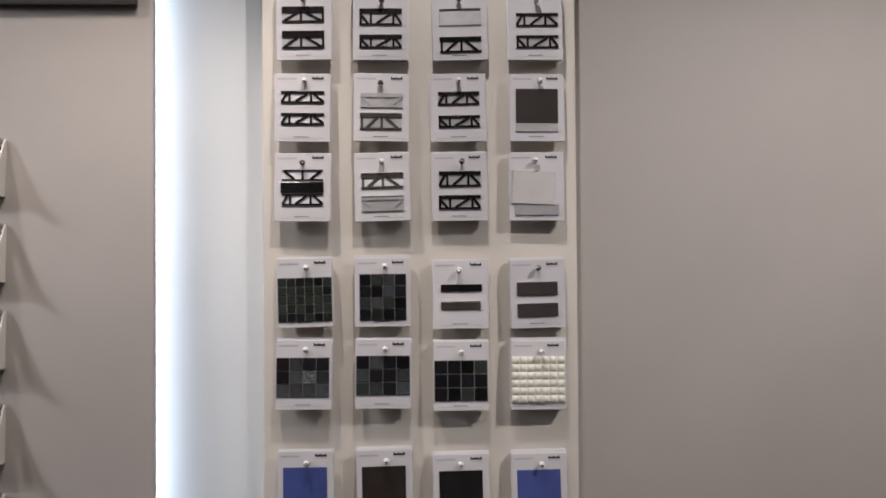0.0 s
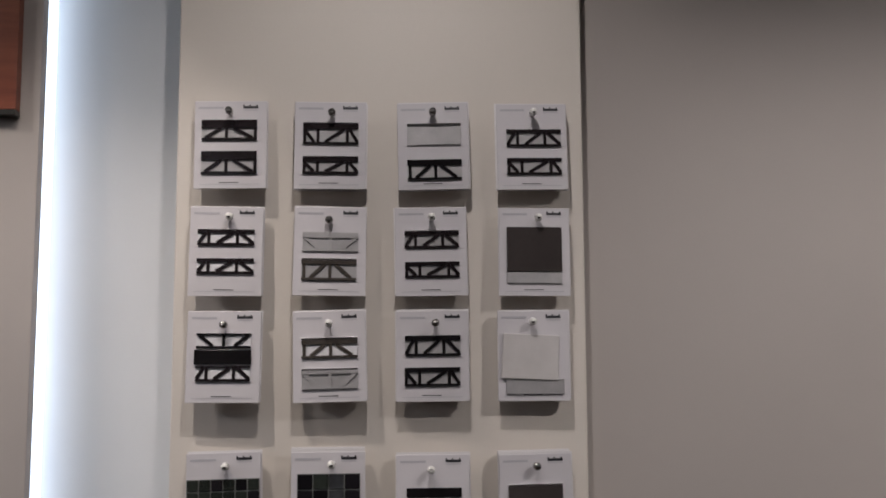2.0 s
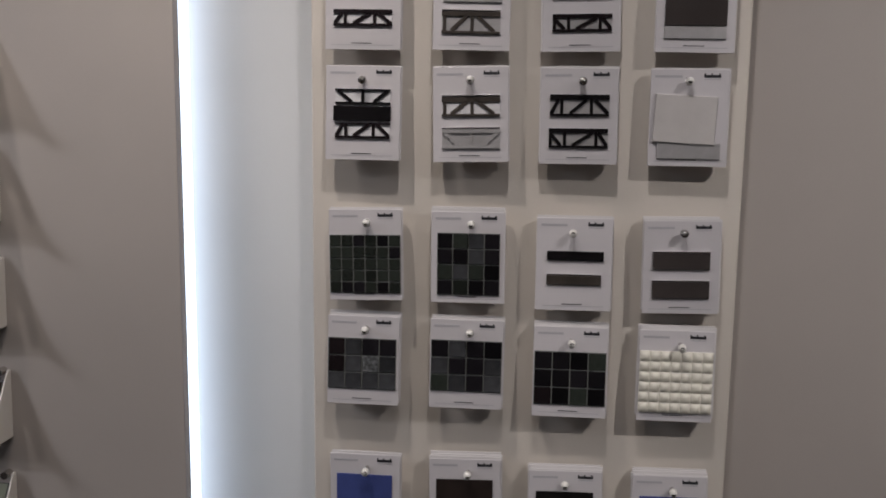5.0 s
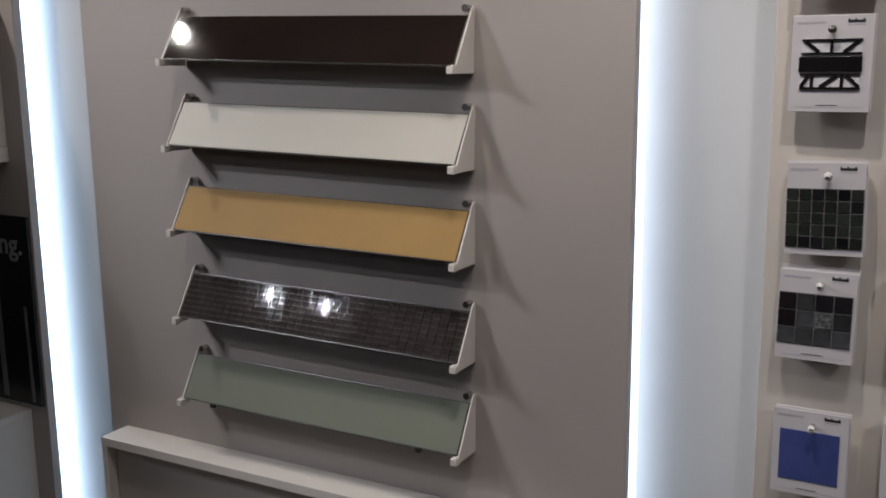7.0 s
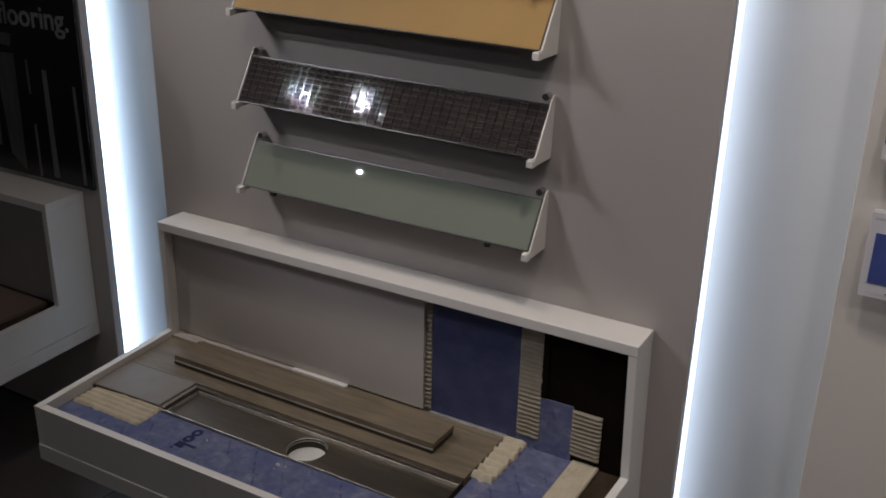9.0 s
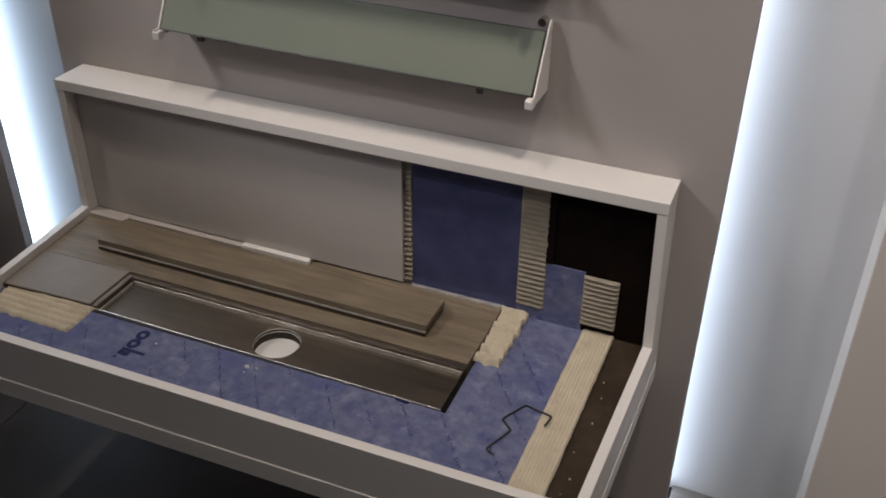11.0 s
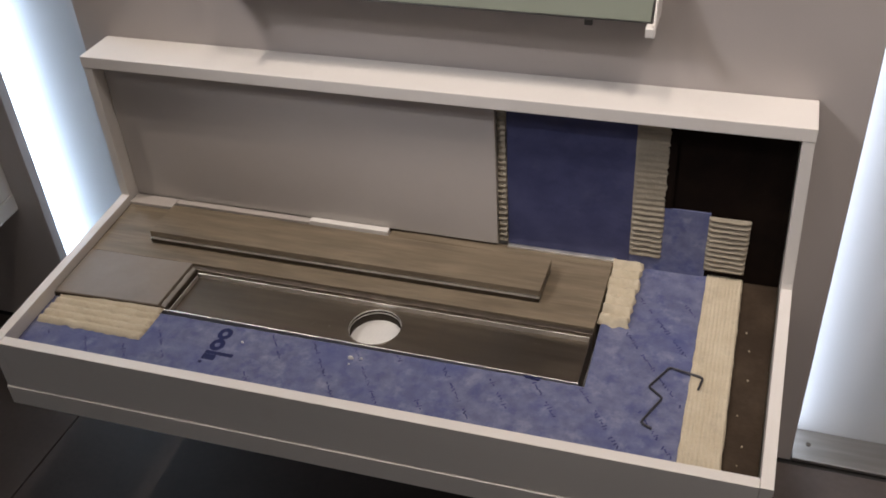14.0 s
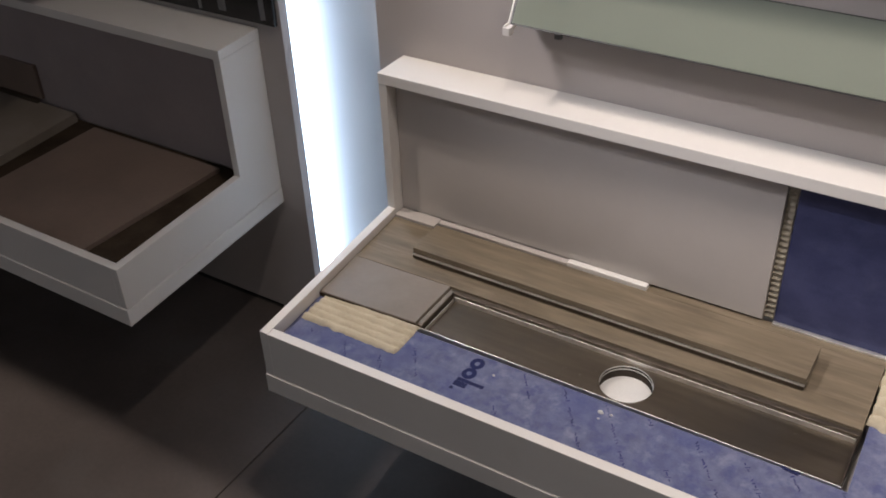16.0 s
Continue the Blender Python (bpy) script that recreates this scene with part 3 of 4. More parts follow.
loops = [[ring.verts.new((hole.x + q * math.cos(2 * math.pi * k / 48), hole.y + q * math.sin(2 * math.pi * k / 48), z)) for k in range(48)]
         for q, z in ((0.0472, 0.4636), (0.0467, 0.4648), (0.0456, 0.4648), (0.0446, 0.4610), (0.0456, 0.4575), (0.0444, 0.4540), (0.0454, 0.4505), (0.0442, 0.4470), (0.0450, 0.4330))]
sleeve = bmesh.new()
for bm, some in ((ring, loops[:4]), (sleeve, [[sleeve.verts.new(v.co) for v in loop] for loop in loops[3:]])):
    for lower, upper in zip(some, some[1:]):
        for k in range(48):
            bm.faces.new((lower[k], lower[(k + 1) % 48], upper[(k + 1) % 48], upper[k])).smooth = True
bmesh.ops.delete(ring, geom=[v for v in ring.verts if not v.link_faces], context="VERTS")
wpart("outlet_ring", ring, STEEL, drain, "polished outlet ring")
wpart("outlet_sleeve", sleeve, SLEEVE, drain, "dark threaded outlet sleeve")
# bright hoops added for the arcs of light on the outlet's inner wall
for q, z in ((0.0449, 0.4622), (0.0447, 0.4560)):
    hoop = bmesh.new()
    turns = [[hoop.verts.new((hole.x + (q + 0.0008 * math.cos(b)) * math.cos(a), hole.y + (q + 0.0008 * math.cos(b)) * math.sin(a), z + 0.0008 * math.sin(b)))
              for b in (0, 1.257, 2.513, 3.770, 5.027)] for a in (2 * math.pi * k / 48 for k in range(48))]
    for k in range(48):
        for m in range(5):
            hoop.faces.new((turns[k][m], turns[(k + 1) % 48][m], turns[(k + 1) % 48][(m + 1) % 5], turns[k][(m + 1) % 5])).smooth = True
    wpart("thread_hoop", hoop, BRIGHT_STEEL, drain, "bright steel hoop added for the glint on the thread")
wpart("outlet_disc", rod(0.0455, (hole.x, hole.y, BED), (hole.x, hole.y, 0.4395), 40), PIPE_WHITE, drain, "white plastic under the outlet")

smear = single("sealant_bead", sheet_relief(0.009, 0.108, 10, 60, lambda u, v: 0.0006 + 0.0022 * max(0.0, noise.noise((u * 3, v * 26, 8.0)) + 0.15), 0.003, 11.0), GREY_MORTAR, "ragged pale sealant bead on the drain rim", "sealant")
smear.location = (-1.6735, 2.350, 0.4798)

# drain cover that lies on the tile
cover = thing("drain_cover", (-1.41, 2.553, 0.484), "wood-look tile insert in a dark steel drain cover", "drain cover")
px0, px1, py0, py1 = -1.786, -1.038, 2.508, 2.597
wpart("tile_insert", box(px0, px1, py0, py1, 0.4965, 0.5090, 0.0008), WOOD, cover, "weathered wood-look tile insert")
wpart("channel", box(px0 + 0.001, px1 - 0.001, py0 - 0.0030, py1 - 0.003, 0.4868, 0.4938), DARK_STEEL, cover, "dark steel channel")
wpart("lip", box(px0 + 0.001, px1 - 0.001, py0 - 0.0034, py0 + 0.002, 0.4939, 0.4950), BRIGHT_STEEL, cover, "thin bright steel lip")
for x in (px0 + 0.11, px1 - 0.09):
    for y in (py0 + 0.006, py1 - 0.012):
        wpart("foot", rod(0.004, (x, y, 0.4842), (x, y, 0.4872), 10), PIN_STEEL, cover)

# white profiles along the upright tile
single("edge_profile", box(IN_L + 0.0005, -1.806, 2.6135, 2.6440, BED, 0.4895, 0.001), WALL_TILE, "light grey edge profile in the tray corner", "profile", "edge profiles")
single("edge_profile", box(-1.8055, -1.5165, 2.6300, 2.6440, 0.4793, 0.4885, 0.001), WALL_TILE, "grey edge profile at the foot of the tile", "profile", "edge profiles")
single("edge_profile", box(-1.5160, -1.3560, 2.6300, 2.6440, 0.4793, 0.4918, 0.0012), WHITE_PROFILE, "short bright white edge profile", "profile", "edge profiles")

# upright layers against the back board
bitumen = thing("bitumen_coat", (-0.77, 2.6615, 0.4720), "black bitumen coat on the back board", "coating")
wpart("coat", prism([(-0.870, 0.4720), (IN_R + 0.0088, 0.4720), (IN_R - 0.0005, 0.7775), (-0.870, 0.7775)], "y", 2.6570, 2.6615), BITUMEN, bitumen)
torn = [(-0.8605 + random.uniform(-0.0028, 0.0022), 0.607 + k * 0.0048) for k in range(35)]
wpart("ragged_edge", prism([(-0.8480, 0.607)] + [(-0.8480, 0.7702)] + torn[::-1], "y", 2.6528, 2.6568), BITUMEN, bitumen, "torn black edge over the mortar")
single("wall_tile", box(IN_L + 0.0005, -1.1480, 2.6455, 2.6612, 0.4890, 0.7772, 0.0010), WALL_TILE, "large light grey upright wall tile", "tile", "tray tiles")
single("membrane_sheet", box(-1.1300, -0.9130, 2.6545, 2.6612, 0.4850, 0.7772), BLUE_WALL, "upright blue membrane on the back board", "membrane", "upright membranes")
single("membrane_sheet", prism([(-0.9126, 0.4745), (-0.7840, 0.4745), (-0.7840, 0.6060), (-0.8640, 0.6060), (-0.8640, 0.5150), (-0.9126, 0.5150)], "y", 2.6535, 2.6565), BLUE, "small upright blue membrane patch", "membrane", "upright membranes")
single("edge_profile", box(-1.1300, -0.9385, 2.6450, 2.6535, 0.4840, 0.4885, 0.0008), BRIGHT_STEEL, "thin steel profile under the blue panel", "profile", "edge profiles")


def upright_coat(x, z, w, h, height, material, label, seed, ragged=0.0007, y=2.6558):
    ob = single("upright_mortar", sheet_relief(w, h, 16, 190, height, ragged, seed), material, label, "mortar", "upright mortar")
    ob.rotation_euler = (radians(90), 0, 0)
    ob.location = (x, y, z)


plain = lambda u, v: 0.003 + 0.0012 * noise.noise((u * 4, v * 12, 5.0))


def combed(count, deep, shallow, seed):
    """Horizontal comb ridges, deep at the foot and flattened towards the top."""
    def height(u, v):
        w = min(1.0, max(0.0, (v - 0.22) / 0.25))
        r = abs(math.sin(math.pi * (count * v + 0.12 * noise.noise((u * 3, v * 6, seed)))))
        return 0.0016 + (deep * (1 - w) + shallow * w) * r ** 2.4 * (0.9 + 0.4 * noise.noise((u * 6, v * 22, seed))) + 0.0005 * noise.noise((u * 24, v * 60, seed))
    return height


upright_coat(-1.1475, 0.4900, 0.0165, 0.2865, combed(25, 0.0050, 0.0028, 3.0), SHADED_MORTAR, "narrow combed mortar strip beside the tile", 3.0)
upright_coat(-0.9135, 0.5000, 0.0555, 0.2770, combed(26, 0.0048, 0.0007, 6.0), SHADED_MORTAR, "combed cream mortar band on the back board", 6.0, y=2.6545)
upright_coat(-0.7860, 0.4900, 0.0670, 0.1110, combed(11, 0.0050, 0.0050, 8.0), SHADED_MORTAR, "ridged cream mortar band on black coat", 8.0, y=2.6532)

# bent wire
path = [(-0.764, 2.370), (-0.759, 2.396), (-0.810, 2.413), (-0.836, 2.363), (-0.813, 2.344), (-0.837, 2.287), (-0.820, 2.279)]
cu = bpy.data.curves.new("bent_wire", "CURVE")
cu.dimensions, cu.bevel_depth, cu.bevel_resolution = "3D", 0.0019, 3
sp = cu.splines.new("POLY")
pts = []
for i, p in enumerate(path):
    p = Vector(p)
    if 0 < i < len(path) - 1:
        a, b = Vector(path[i - 1]), Vector(path[i + 1])
        pts += [p + (a - p).normalized() * 0.005, p + ((a - p).normalized() + (b - p).normalized()) * 0.0012, p + (b - p).normalized() * 0.005]
    else:
        pts.append(p)
sp.points.add(len(pts) - 1)
for q, p in zip(sp.points, pts):
    q.co = (p.x, p.y, 0.4768 + 0.0045 * max(0.0, min(1.0, (p.x + 0.787) * 60)), 1)
src = new("wire_source", cu)
me = bpy.data.meshes.new_from_object(src.evaluated_get(bpy.context.evaluated_depsgraph_get()))
bpy.data.objects.remove(src)
me.materials.append(WIRE)
tagged(new("bent_wire", me), "bent grey steel wire hook on the membrane", "wire hook")

wpart("torn_flap", prism([(-1.026, 2.3415), (-0.996, 2.3415), (-1.000, 2.3350), (-1.020, 2.3370)], "z", 0.4743, 0.4756), BLUE_INK, blue, "small dark torn flap at the drain edge")
# four small white beads on the membrane
for x, y, w in ((-1.302, 2.311, 0.010), (-1.285, 2.314, 0.005), (-1.300, 2.297, 0.004), (-1.492, 2.302, 0.005)):
    single("glue_speck", ball(w / 2, (x, y, 0.4743), 0.6), PIPE_WHITE, "small pale speck on the membrane", "speck", "glue specks")

# crumbs of dry mortar on the dark strip
for n in range(6):
    x, y, r = -0.698 + 0.006 * math.sin(n * 2.3), 2.245 + n * 0.055 + 0.02 * math.sin(n * 5.1), 0.0009 + 0.0007 * abs(math.sin(n * 1.7))
    single("mortar_crumb", ball(r, (x, y, 0.4705 + r * 0.6)), MORTAR, "small dry crumb of cream mortar", "crumb", "mortar crumbs")

# the neighbouring tray
L0, L1 = -3.5360, -2.309
bay = []
bay.append(single("tile_bed", box(L0, L1, FRONT, REAR - 0.012, BED - 0.022, 0.4400), SUBSTRATE, "dark brown bed under the brown tiles", "substrate"))
bay.append(single("floor_tile", prism([(-2.850, FRONT + 0.002), (-2.450, FRONT + 0.002), (-2.402, 2.625), (-2.825, 2.625)], "z", 0.4400, 0.4520, 0.001), BROWN_TILE, "dark taupe floor tile in the neighbouring tray", "tile", "tray tiles"))
bay.append(single("floor_tile", box(-3.530, -2.905, FRONT + 0.06, 2.640, 0.4400, 0.4640, 0.001), GREY_TILE, "raised taupe floor tile in the neighbouring tray", "tile", "tray tiles"))
bay.append(single("wall_tile", box(-3.532, -3.030, 2.6400, 2.6495, 0.4742, 0.5680, 0.001), BROWN_TILE, "low brown tile upright at the back", "tile", "tray tiles"))
bay.append(single("edge_profile", box(-3.530, -3.040, 2.628, 2.6395, 0.4645, 0.4740, 0.001), STEEL, "thin steel profile at the tile foot", "profile", "edge profiles"))
bay.append(single("wall_tile", box(L0, L1 - 0.0005, 2.6500, 2.6612, 0.4405, 0.7552, 0.001), TAUPE_TILE, "grey-taupe upright tile panel", "tile", "tray tiles"))
bay.append(single("tray_lining", box(L0, L1, FRONT, REAR - 0.005, BED + 1.12, 0.470 + 1.12, 0.001), WALL_TILE, "light grey tile laid in the high box", "tile", "tray tiles"))
for ob in bay:
    for v in ob.data.vertices:
        v.co.x = turned(v.co.x, v.co.y)

# poster
poster = thing("poster_board", (-2.83, 2.704, 0.801), "black glossy poster board about ceramic flooring", "poster")
wpart("board", box(-3.43, -2.240, 2.6985, 2.7080, 0.8013, 1.334, 0.0008), POSTER, poster)
words("ceramic flooring.", 0.0845, -2.836, 2.6976, 1.229, LETTER, poster, "headline")
words("spacers", 0.060, -2.850, 2.6976, 0.838, LETTER, poster, "caption")
EDGE = -0.040
# flat grey stripes on the poster's face
for (ax, az), (bx, bz), (cx, cz), (dx, dz), m in (
        ((-2.544, 1.146), (-2.462, 1.148), (-2.470, 0.814), (-2.529, 0.857), STREAK), ((-2.418, 1.136), (-2.408, 1.137), (-2.408, 1.044), (-2.417, 1.042), STREAK),
        ((-2.414, 0.958), (-2.404, 0.959), (-2.405, 0.808), (-2.414, 0.806), STREAK_LIGHT), ((-2.354, 1.117), (-2.336, 1.117), (-2.333, 0.814), (-2.355, 0.813), STREAK_LIGHT),
        ((-2.239, 1.085), (-2.228, 1.084), (-2.223, 0.813), (-2.237, 0.810), STREAK_LIGHT), ((-2.666, 1.007), (-2.638, 1.010), (-2.638, 0.918), (-2.661, 0.915), STREAK),
        ((-2.589, 1.017), (-2.559, 1.021), (-2.566, 0.872), (-2.592, 0.882), STREAK), ((-2.542, 1.205), (-2.463, 1.202), (-2.470, 1.168), (-2.541, 1.171), STREAK), ((-2.90, 1.14), (-2.86, 1.13), (-2.80, 0.99), (-2.85, 1.00), STREAK)):
    quad = [(ax + EDGE, az), (bx + EDGE, bz), (cx + EDGE, cz), (dx + EDGE, dz)]
    wpart("printed_stripe", prism(quad, "y", 2.6976, 2.6984), m, poster)

# red-brown board over the shelves
redwood = thing("wood_board", (-1.28, 2.70, 2.132), "red-brown glossy wooden board over the shelves", "board")
wpart("face", box(-1.955, -0.606, 2.688, 2.7085, 2.140, 2.86, 0.0015), REDWOOD, redwood)
wpart("lower_edge", box(-1.955, -0.606, 2.686, 2.7085, 2.130, 2.1395, 0.001), BOARD_EDGE, redwood, "dark lower edge")


# ---- sloping shelves ----
def sloping_shelf(zb, drop, board_material, label, cells=False):
    x0, x1 = -1.645, -0.901
    ob = thing("sloping_shelf", ((x0 + x1) / 2, WALL_Y, zb), label, "shelf", "sloping sample shelves")
    ob.rotation_euler = (0, drop / (x1 - x0), 0)   # hung a little low at one end
    side = [(2.7075, zb + 0.114), (2.700, zb + 0.116), (2.694, zb + 0.108), (2.634, zb + 0.005), (2.618, zb + 0.005), (2.618, zb - 0.010), (2.630, zb - 0.012), (2.7075, zb - 0.012)]
    for a, b, c in ((x0 - 0.0045, x0 - 0.001, x0 - 0.006), (x1 + 0.001, x1 + 0.0045, x1 - 0.008)):
        bracket = wpart("bracket", prism(side, "x", a, b, 0.0006), LACQUER, ob, "thin white triangular bracket")
        wpart("foot", box(c, c + 0.014, 2.6165, 2.6345, zb - 0.0125, zb + 0.0025, 0.0015), LACQUER, bracket)
    for x in (x0 + 0.012, x1 - 0.010):
        wpart("clip", rod(0.007, (x, 2.7095, zb + 0.112), (x, 2.690, zb + 0.112), 14), PIN_STEEL, ob, "small steel top clip")
    # the board slopes back from the front lip to the wall
    d = Vector((0.057, 0.094)).normalized()
    n = Vector((-d.y, d.x))
    base = Vector((2.634, zb + 0.003))
    run = 0.112

    def slab(u0, u1, v0, v1, a, b):
        pts = [base + d * u0 + n * v0, base + d * u1 + n * v0, base + d * u1 + n * v1, base + d * u0 + n * v1]
        return prism([(p.x, p.y) for p in pts], "x", a, b)

    if not cells:
        wpart("board", slab(0, run, -0.005, 0.0, x0, x1), BOARD_EDGE, ob, "dark-edged board")
        wpart("face_sheet", slab(0.0022, run - 0.002, 0.0, 0.0010, x0 + 0.003, x1 - 0.003), board_material, ob)
    else:
        wpart("frame_rail", slab(0, 0.0025, -0.005, 0.001, x0, x1), BOARD_EDGE, ob)
        wpart("frame_rail", slab(run - 0.0025, run, -0.005, 0.001, x0, x1), BOARD_EDGE, ob)
        count, lines = 36, 8
        for k in range(1, lines):
            v = 0.0028 + k * (run - 0.0056) / lines
            wpart("wire", slab(v - 0.0004, v + 0.0004, -0.0042, -0.0034, x0, x1), SILVER_CELL, ob)
        w, h = (x1 - x0) / count, (run - 0.0056) / lines
        shared = None
        for i in range(count):
            for k in range(lines):
                if shared is None:
                    bm = slab(0.0008, h - 0.0008, -0.0035, 0.0003, 0.0007, w - 0.0007)
                    for u0, u1, a, b in ((0.0020, 0.0027, 0.0022, w - 0.0022), (h - 0.0027, h - 0.0020, 0.0022, w - 0.0022), (0.0028, h - 0.0028, 0.0022, 0.0028), (0.0028, h - 0.0028, w - 0.0028, w - 0.0022)):
                        edge = slab(u0, u1, 0.0003, 0.0009, a, b)
                        at = {v: bm.verts.new(v.co) for v in edge.verts}
                        for f in edge.faces:
                            bm.faces.new([at[v] for v in f.verts]).material_index = 1
                        edge.free()
                    bmesh.ops.translate(bm, verts=bm.verts[:], vec=(0, -base.x, -base.y))
                    shared = mesh_of("glass_cell", bm, SMOKED_BOARD)
                    shared.materials.append(SILVER_CELL)
                o = new("glass_cell", shared)
                o.parent = ob
                q = base + d * (0.0028 + k * h)
                o.location = Vector((x0 + i * w, q.x, q.y)) - Vector(ob.location)
                o.rotation_euler = (random.gauss(0, 0.0007), random.gauss(0, 0.0007), 0)
    return ob


sloping_shelf(1.728, 0.022, DARK_BOARD, "white-bracketed sloping shelf with a dark brown glossy board")
sloping_shelf(1.537, 0.018, WHITE_BOARD, "white-bracketed sloping shelf with a frosted white board")
sloping_shelf(1.344, 0.014, GOLD_BOARD, "white-bracketed sloping shelf with a honey-gold board")
sloping_shelf(1.136, 0.012, None, "white-bracketed sloping shelf with a smoked glass mosaic", True)
green = sloping_shelf(0.938, 0.006, GREEN_BOARD, "white-bracketed sloping shelf with a sage green glass board")
for x in (-1.555, -0.995):
    wpart("board_clip", box(x - 0.006, x + 0.006, 2.632, 2.642, 0.9310, 0.9405, 0.001), BOARD_EDGE, green, "small dark clip under the board")

# ---- sample cards ----
CW, CH = 0.1185, 0.1475
COLS = (-0.2295, -0.0610, 0.1055, 0.2755)
ROWS_Z = (2.1395, 1.9620, 1.7900, 1.5630, 1.3870, 1.1500)


def lattice(parent, x0, x1, z0, z1, material, kind, cap=0.006, ground=None):
    """A trim strip with a truss-like relief: rails, posts and slanting bars over a grey ground."""
    part("trim_ground", box(x0, x1, -0.0022, -0.0008, z0, z1), ground or GREY_TRIM, parent)
    bm = bmesh.new()
    add_box(bm, x0, x1, -0.0050, -0.0023, z1 - cap, z1)
    add_box(bm, x0, x1, -0.0046, -0.0023, z0, z0 + 0.0036)
    lo, hi, w = z0 + 0.0036, z1 - cap, x1 - x0
    for f in kind[0]:
        strut(bm, x0 + f * w, lo, x0 + f * w, hi, 0.0050, -0.0045, -0.0023)
    for a, b in kind[1]:
        strut(bm, x0 + a * w, lo, x0 + b * w, hi, 0.0056, -0.0044, -0.0023)
    part("trim_relief", bm, material, parent)


TRUSS = {
    "a": ((0.45, 0.97), ((0.06, 0.36), (0.92, 0.58))),
    "b": ((0.03, 0.27, 0.80), ((0.20, 0.02), (0.40, 0.74), (0.98, 0.84))),
    "c": ((0.20, 0.70), ((0.34, 0.62), (0.98, 0.76), (0.02, 0.14))),
    "d": ((0.05, 0.52), ((0.16, 0.42), (0.90, 0.62))),
    "e": ((0.50,), ((0.30, 0.05), (0.70, 0.95))),
}


def strip(parent, z0, z1, material, x0=-0.043, x1=0.043):
    part("trim_strip", box(x0, x1, -0.0045, -0.0008, z0, z1, 0.0006), material, parent)


def mosaic(parent, nx, ny, x0, x1, z1, pitch, materials, label, gap=0.0020, proud=0.0030, seed=0, odd=()):
    rnd = random.Random(seed)
    ground = part("mosaic_sample", box(x0, x1, -0.0022, -0.0008, z1 - ny * pitch, z1), MESH_GREY, parent, label)
    w = (x1 - x0) / nx
    shapes = {}
    for i in range(nx):
        for k in range(ny):
            m = rnd.choices(*materials)[0]
            m = dict(odd).get((i, k), m)
            if m not in shapes:
                bm = box(gap / 2, w - gap / 2, -0.0023 - proud + 0.0015, -0.0023, gap / 2, pitch - gap / 2, 0.0007, 1)
                shapes[m] = mesh_of("tile", bm, m)
            o = new("tile", shapes[m])
            o.parent = ground
            o.location = (x0 + i * w, rnd.uniform(-0.0003, 0.0), z1 - (k + 1) * pitch)
            o.rotation_euler = (rnd.gauss(0, 0.014), 0, rnd.gauss(0, 0.014))


def pyramids(parent, nx, ny, x0, x1, z1, pitch):
    ground = part("relief_sample", box(x0, x1, -0.0045, -0.0008, z1 - ny * pitch, z1), CREAM, parent, "cream relief stone mosaic")
    w = (x1 - x0) / nx
    bm = bmesh.new()
    g, n = 0.0004, 5
    dome = lambda f: max(0.0, 1 - (2 * f - 1) ** 2) ** 0.55
    grid = [[bm.verts.new((g + (w - 2 * g) * i / n, -0.0046 - 0.0050 * dome(i / n) * dome(k / n), g + (pitch - 2 * g) * k / n)) for i in range(n + 1)] for k in range(n + 1)]
    for k in range(n):
        for i in range(n):
            bm.faces.new((grid[k][i], grid[k][i + 1], grid[k + 1][i + 1], grid[k + 1][i])).smooth = True
    me = mesh_of("stud", bm, CREAM)
    for i in range(nx):
        for k in range(ny):
            o = new("stud", me)
            o.parent = ground
            o.location = (x0 + i * w, 0, z1 - (k + 1) * pitch)


LABELS = [
    ["white sample card with two dark bronze trims", "white sample card with two glossy bronze trims", "white sample card with a pale and a black trim", "white sample card with two bronze trims hung askew"],
    ["white sample card with two slim bronze trims", "white sample card with grey and taupe trims", "white sample card with two bronze relief trims", "white sample card with a smoked mirror square"],
    ["white sample card with a wide black band trim", "white sample card with taupe and grey trims", "white sample card with two black relief trims", "white sample card with a pale grey square"],
    ["stack of white cards with fine green glass mosaic", "stack of white cards with dark green glass mosaic", "white sample cards with black and taupe strips", "thick stack of cards with two brown strips"],
    ["stack of cards with dark grey glass mosaic", "stack of cards with dark glittering glass mosaic", "thick stack of cards with near-black glass mosaic", "stack of cards with a cream relief mosaic"],
    ["white sample cards with a blue membrane swatch", "stack of cards with a dark brown swatch", "stack of cards with a black swatch", "thick stack of cards with a blue swatch"],
]
SHEETS = [[3, 5, 4, 4], [3, 4, 3, 2], [3, 4, 4, 3], [4, 4, 4, 6], [4, 3, 7, 6], [2, 6, 5, 8]]

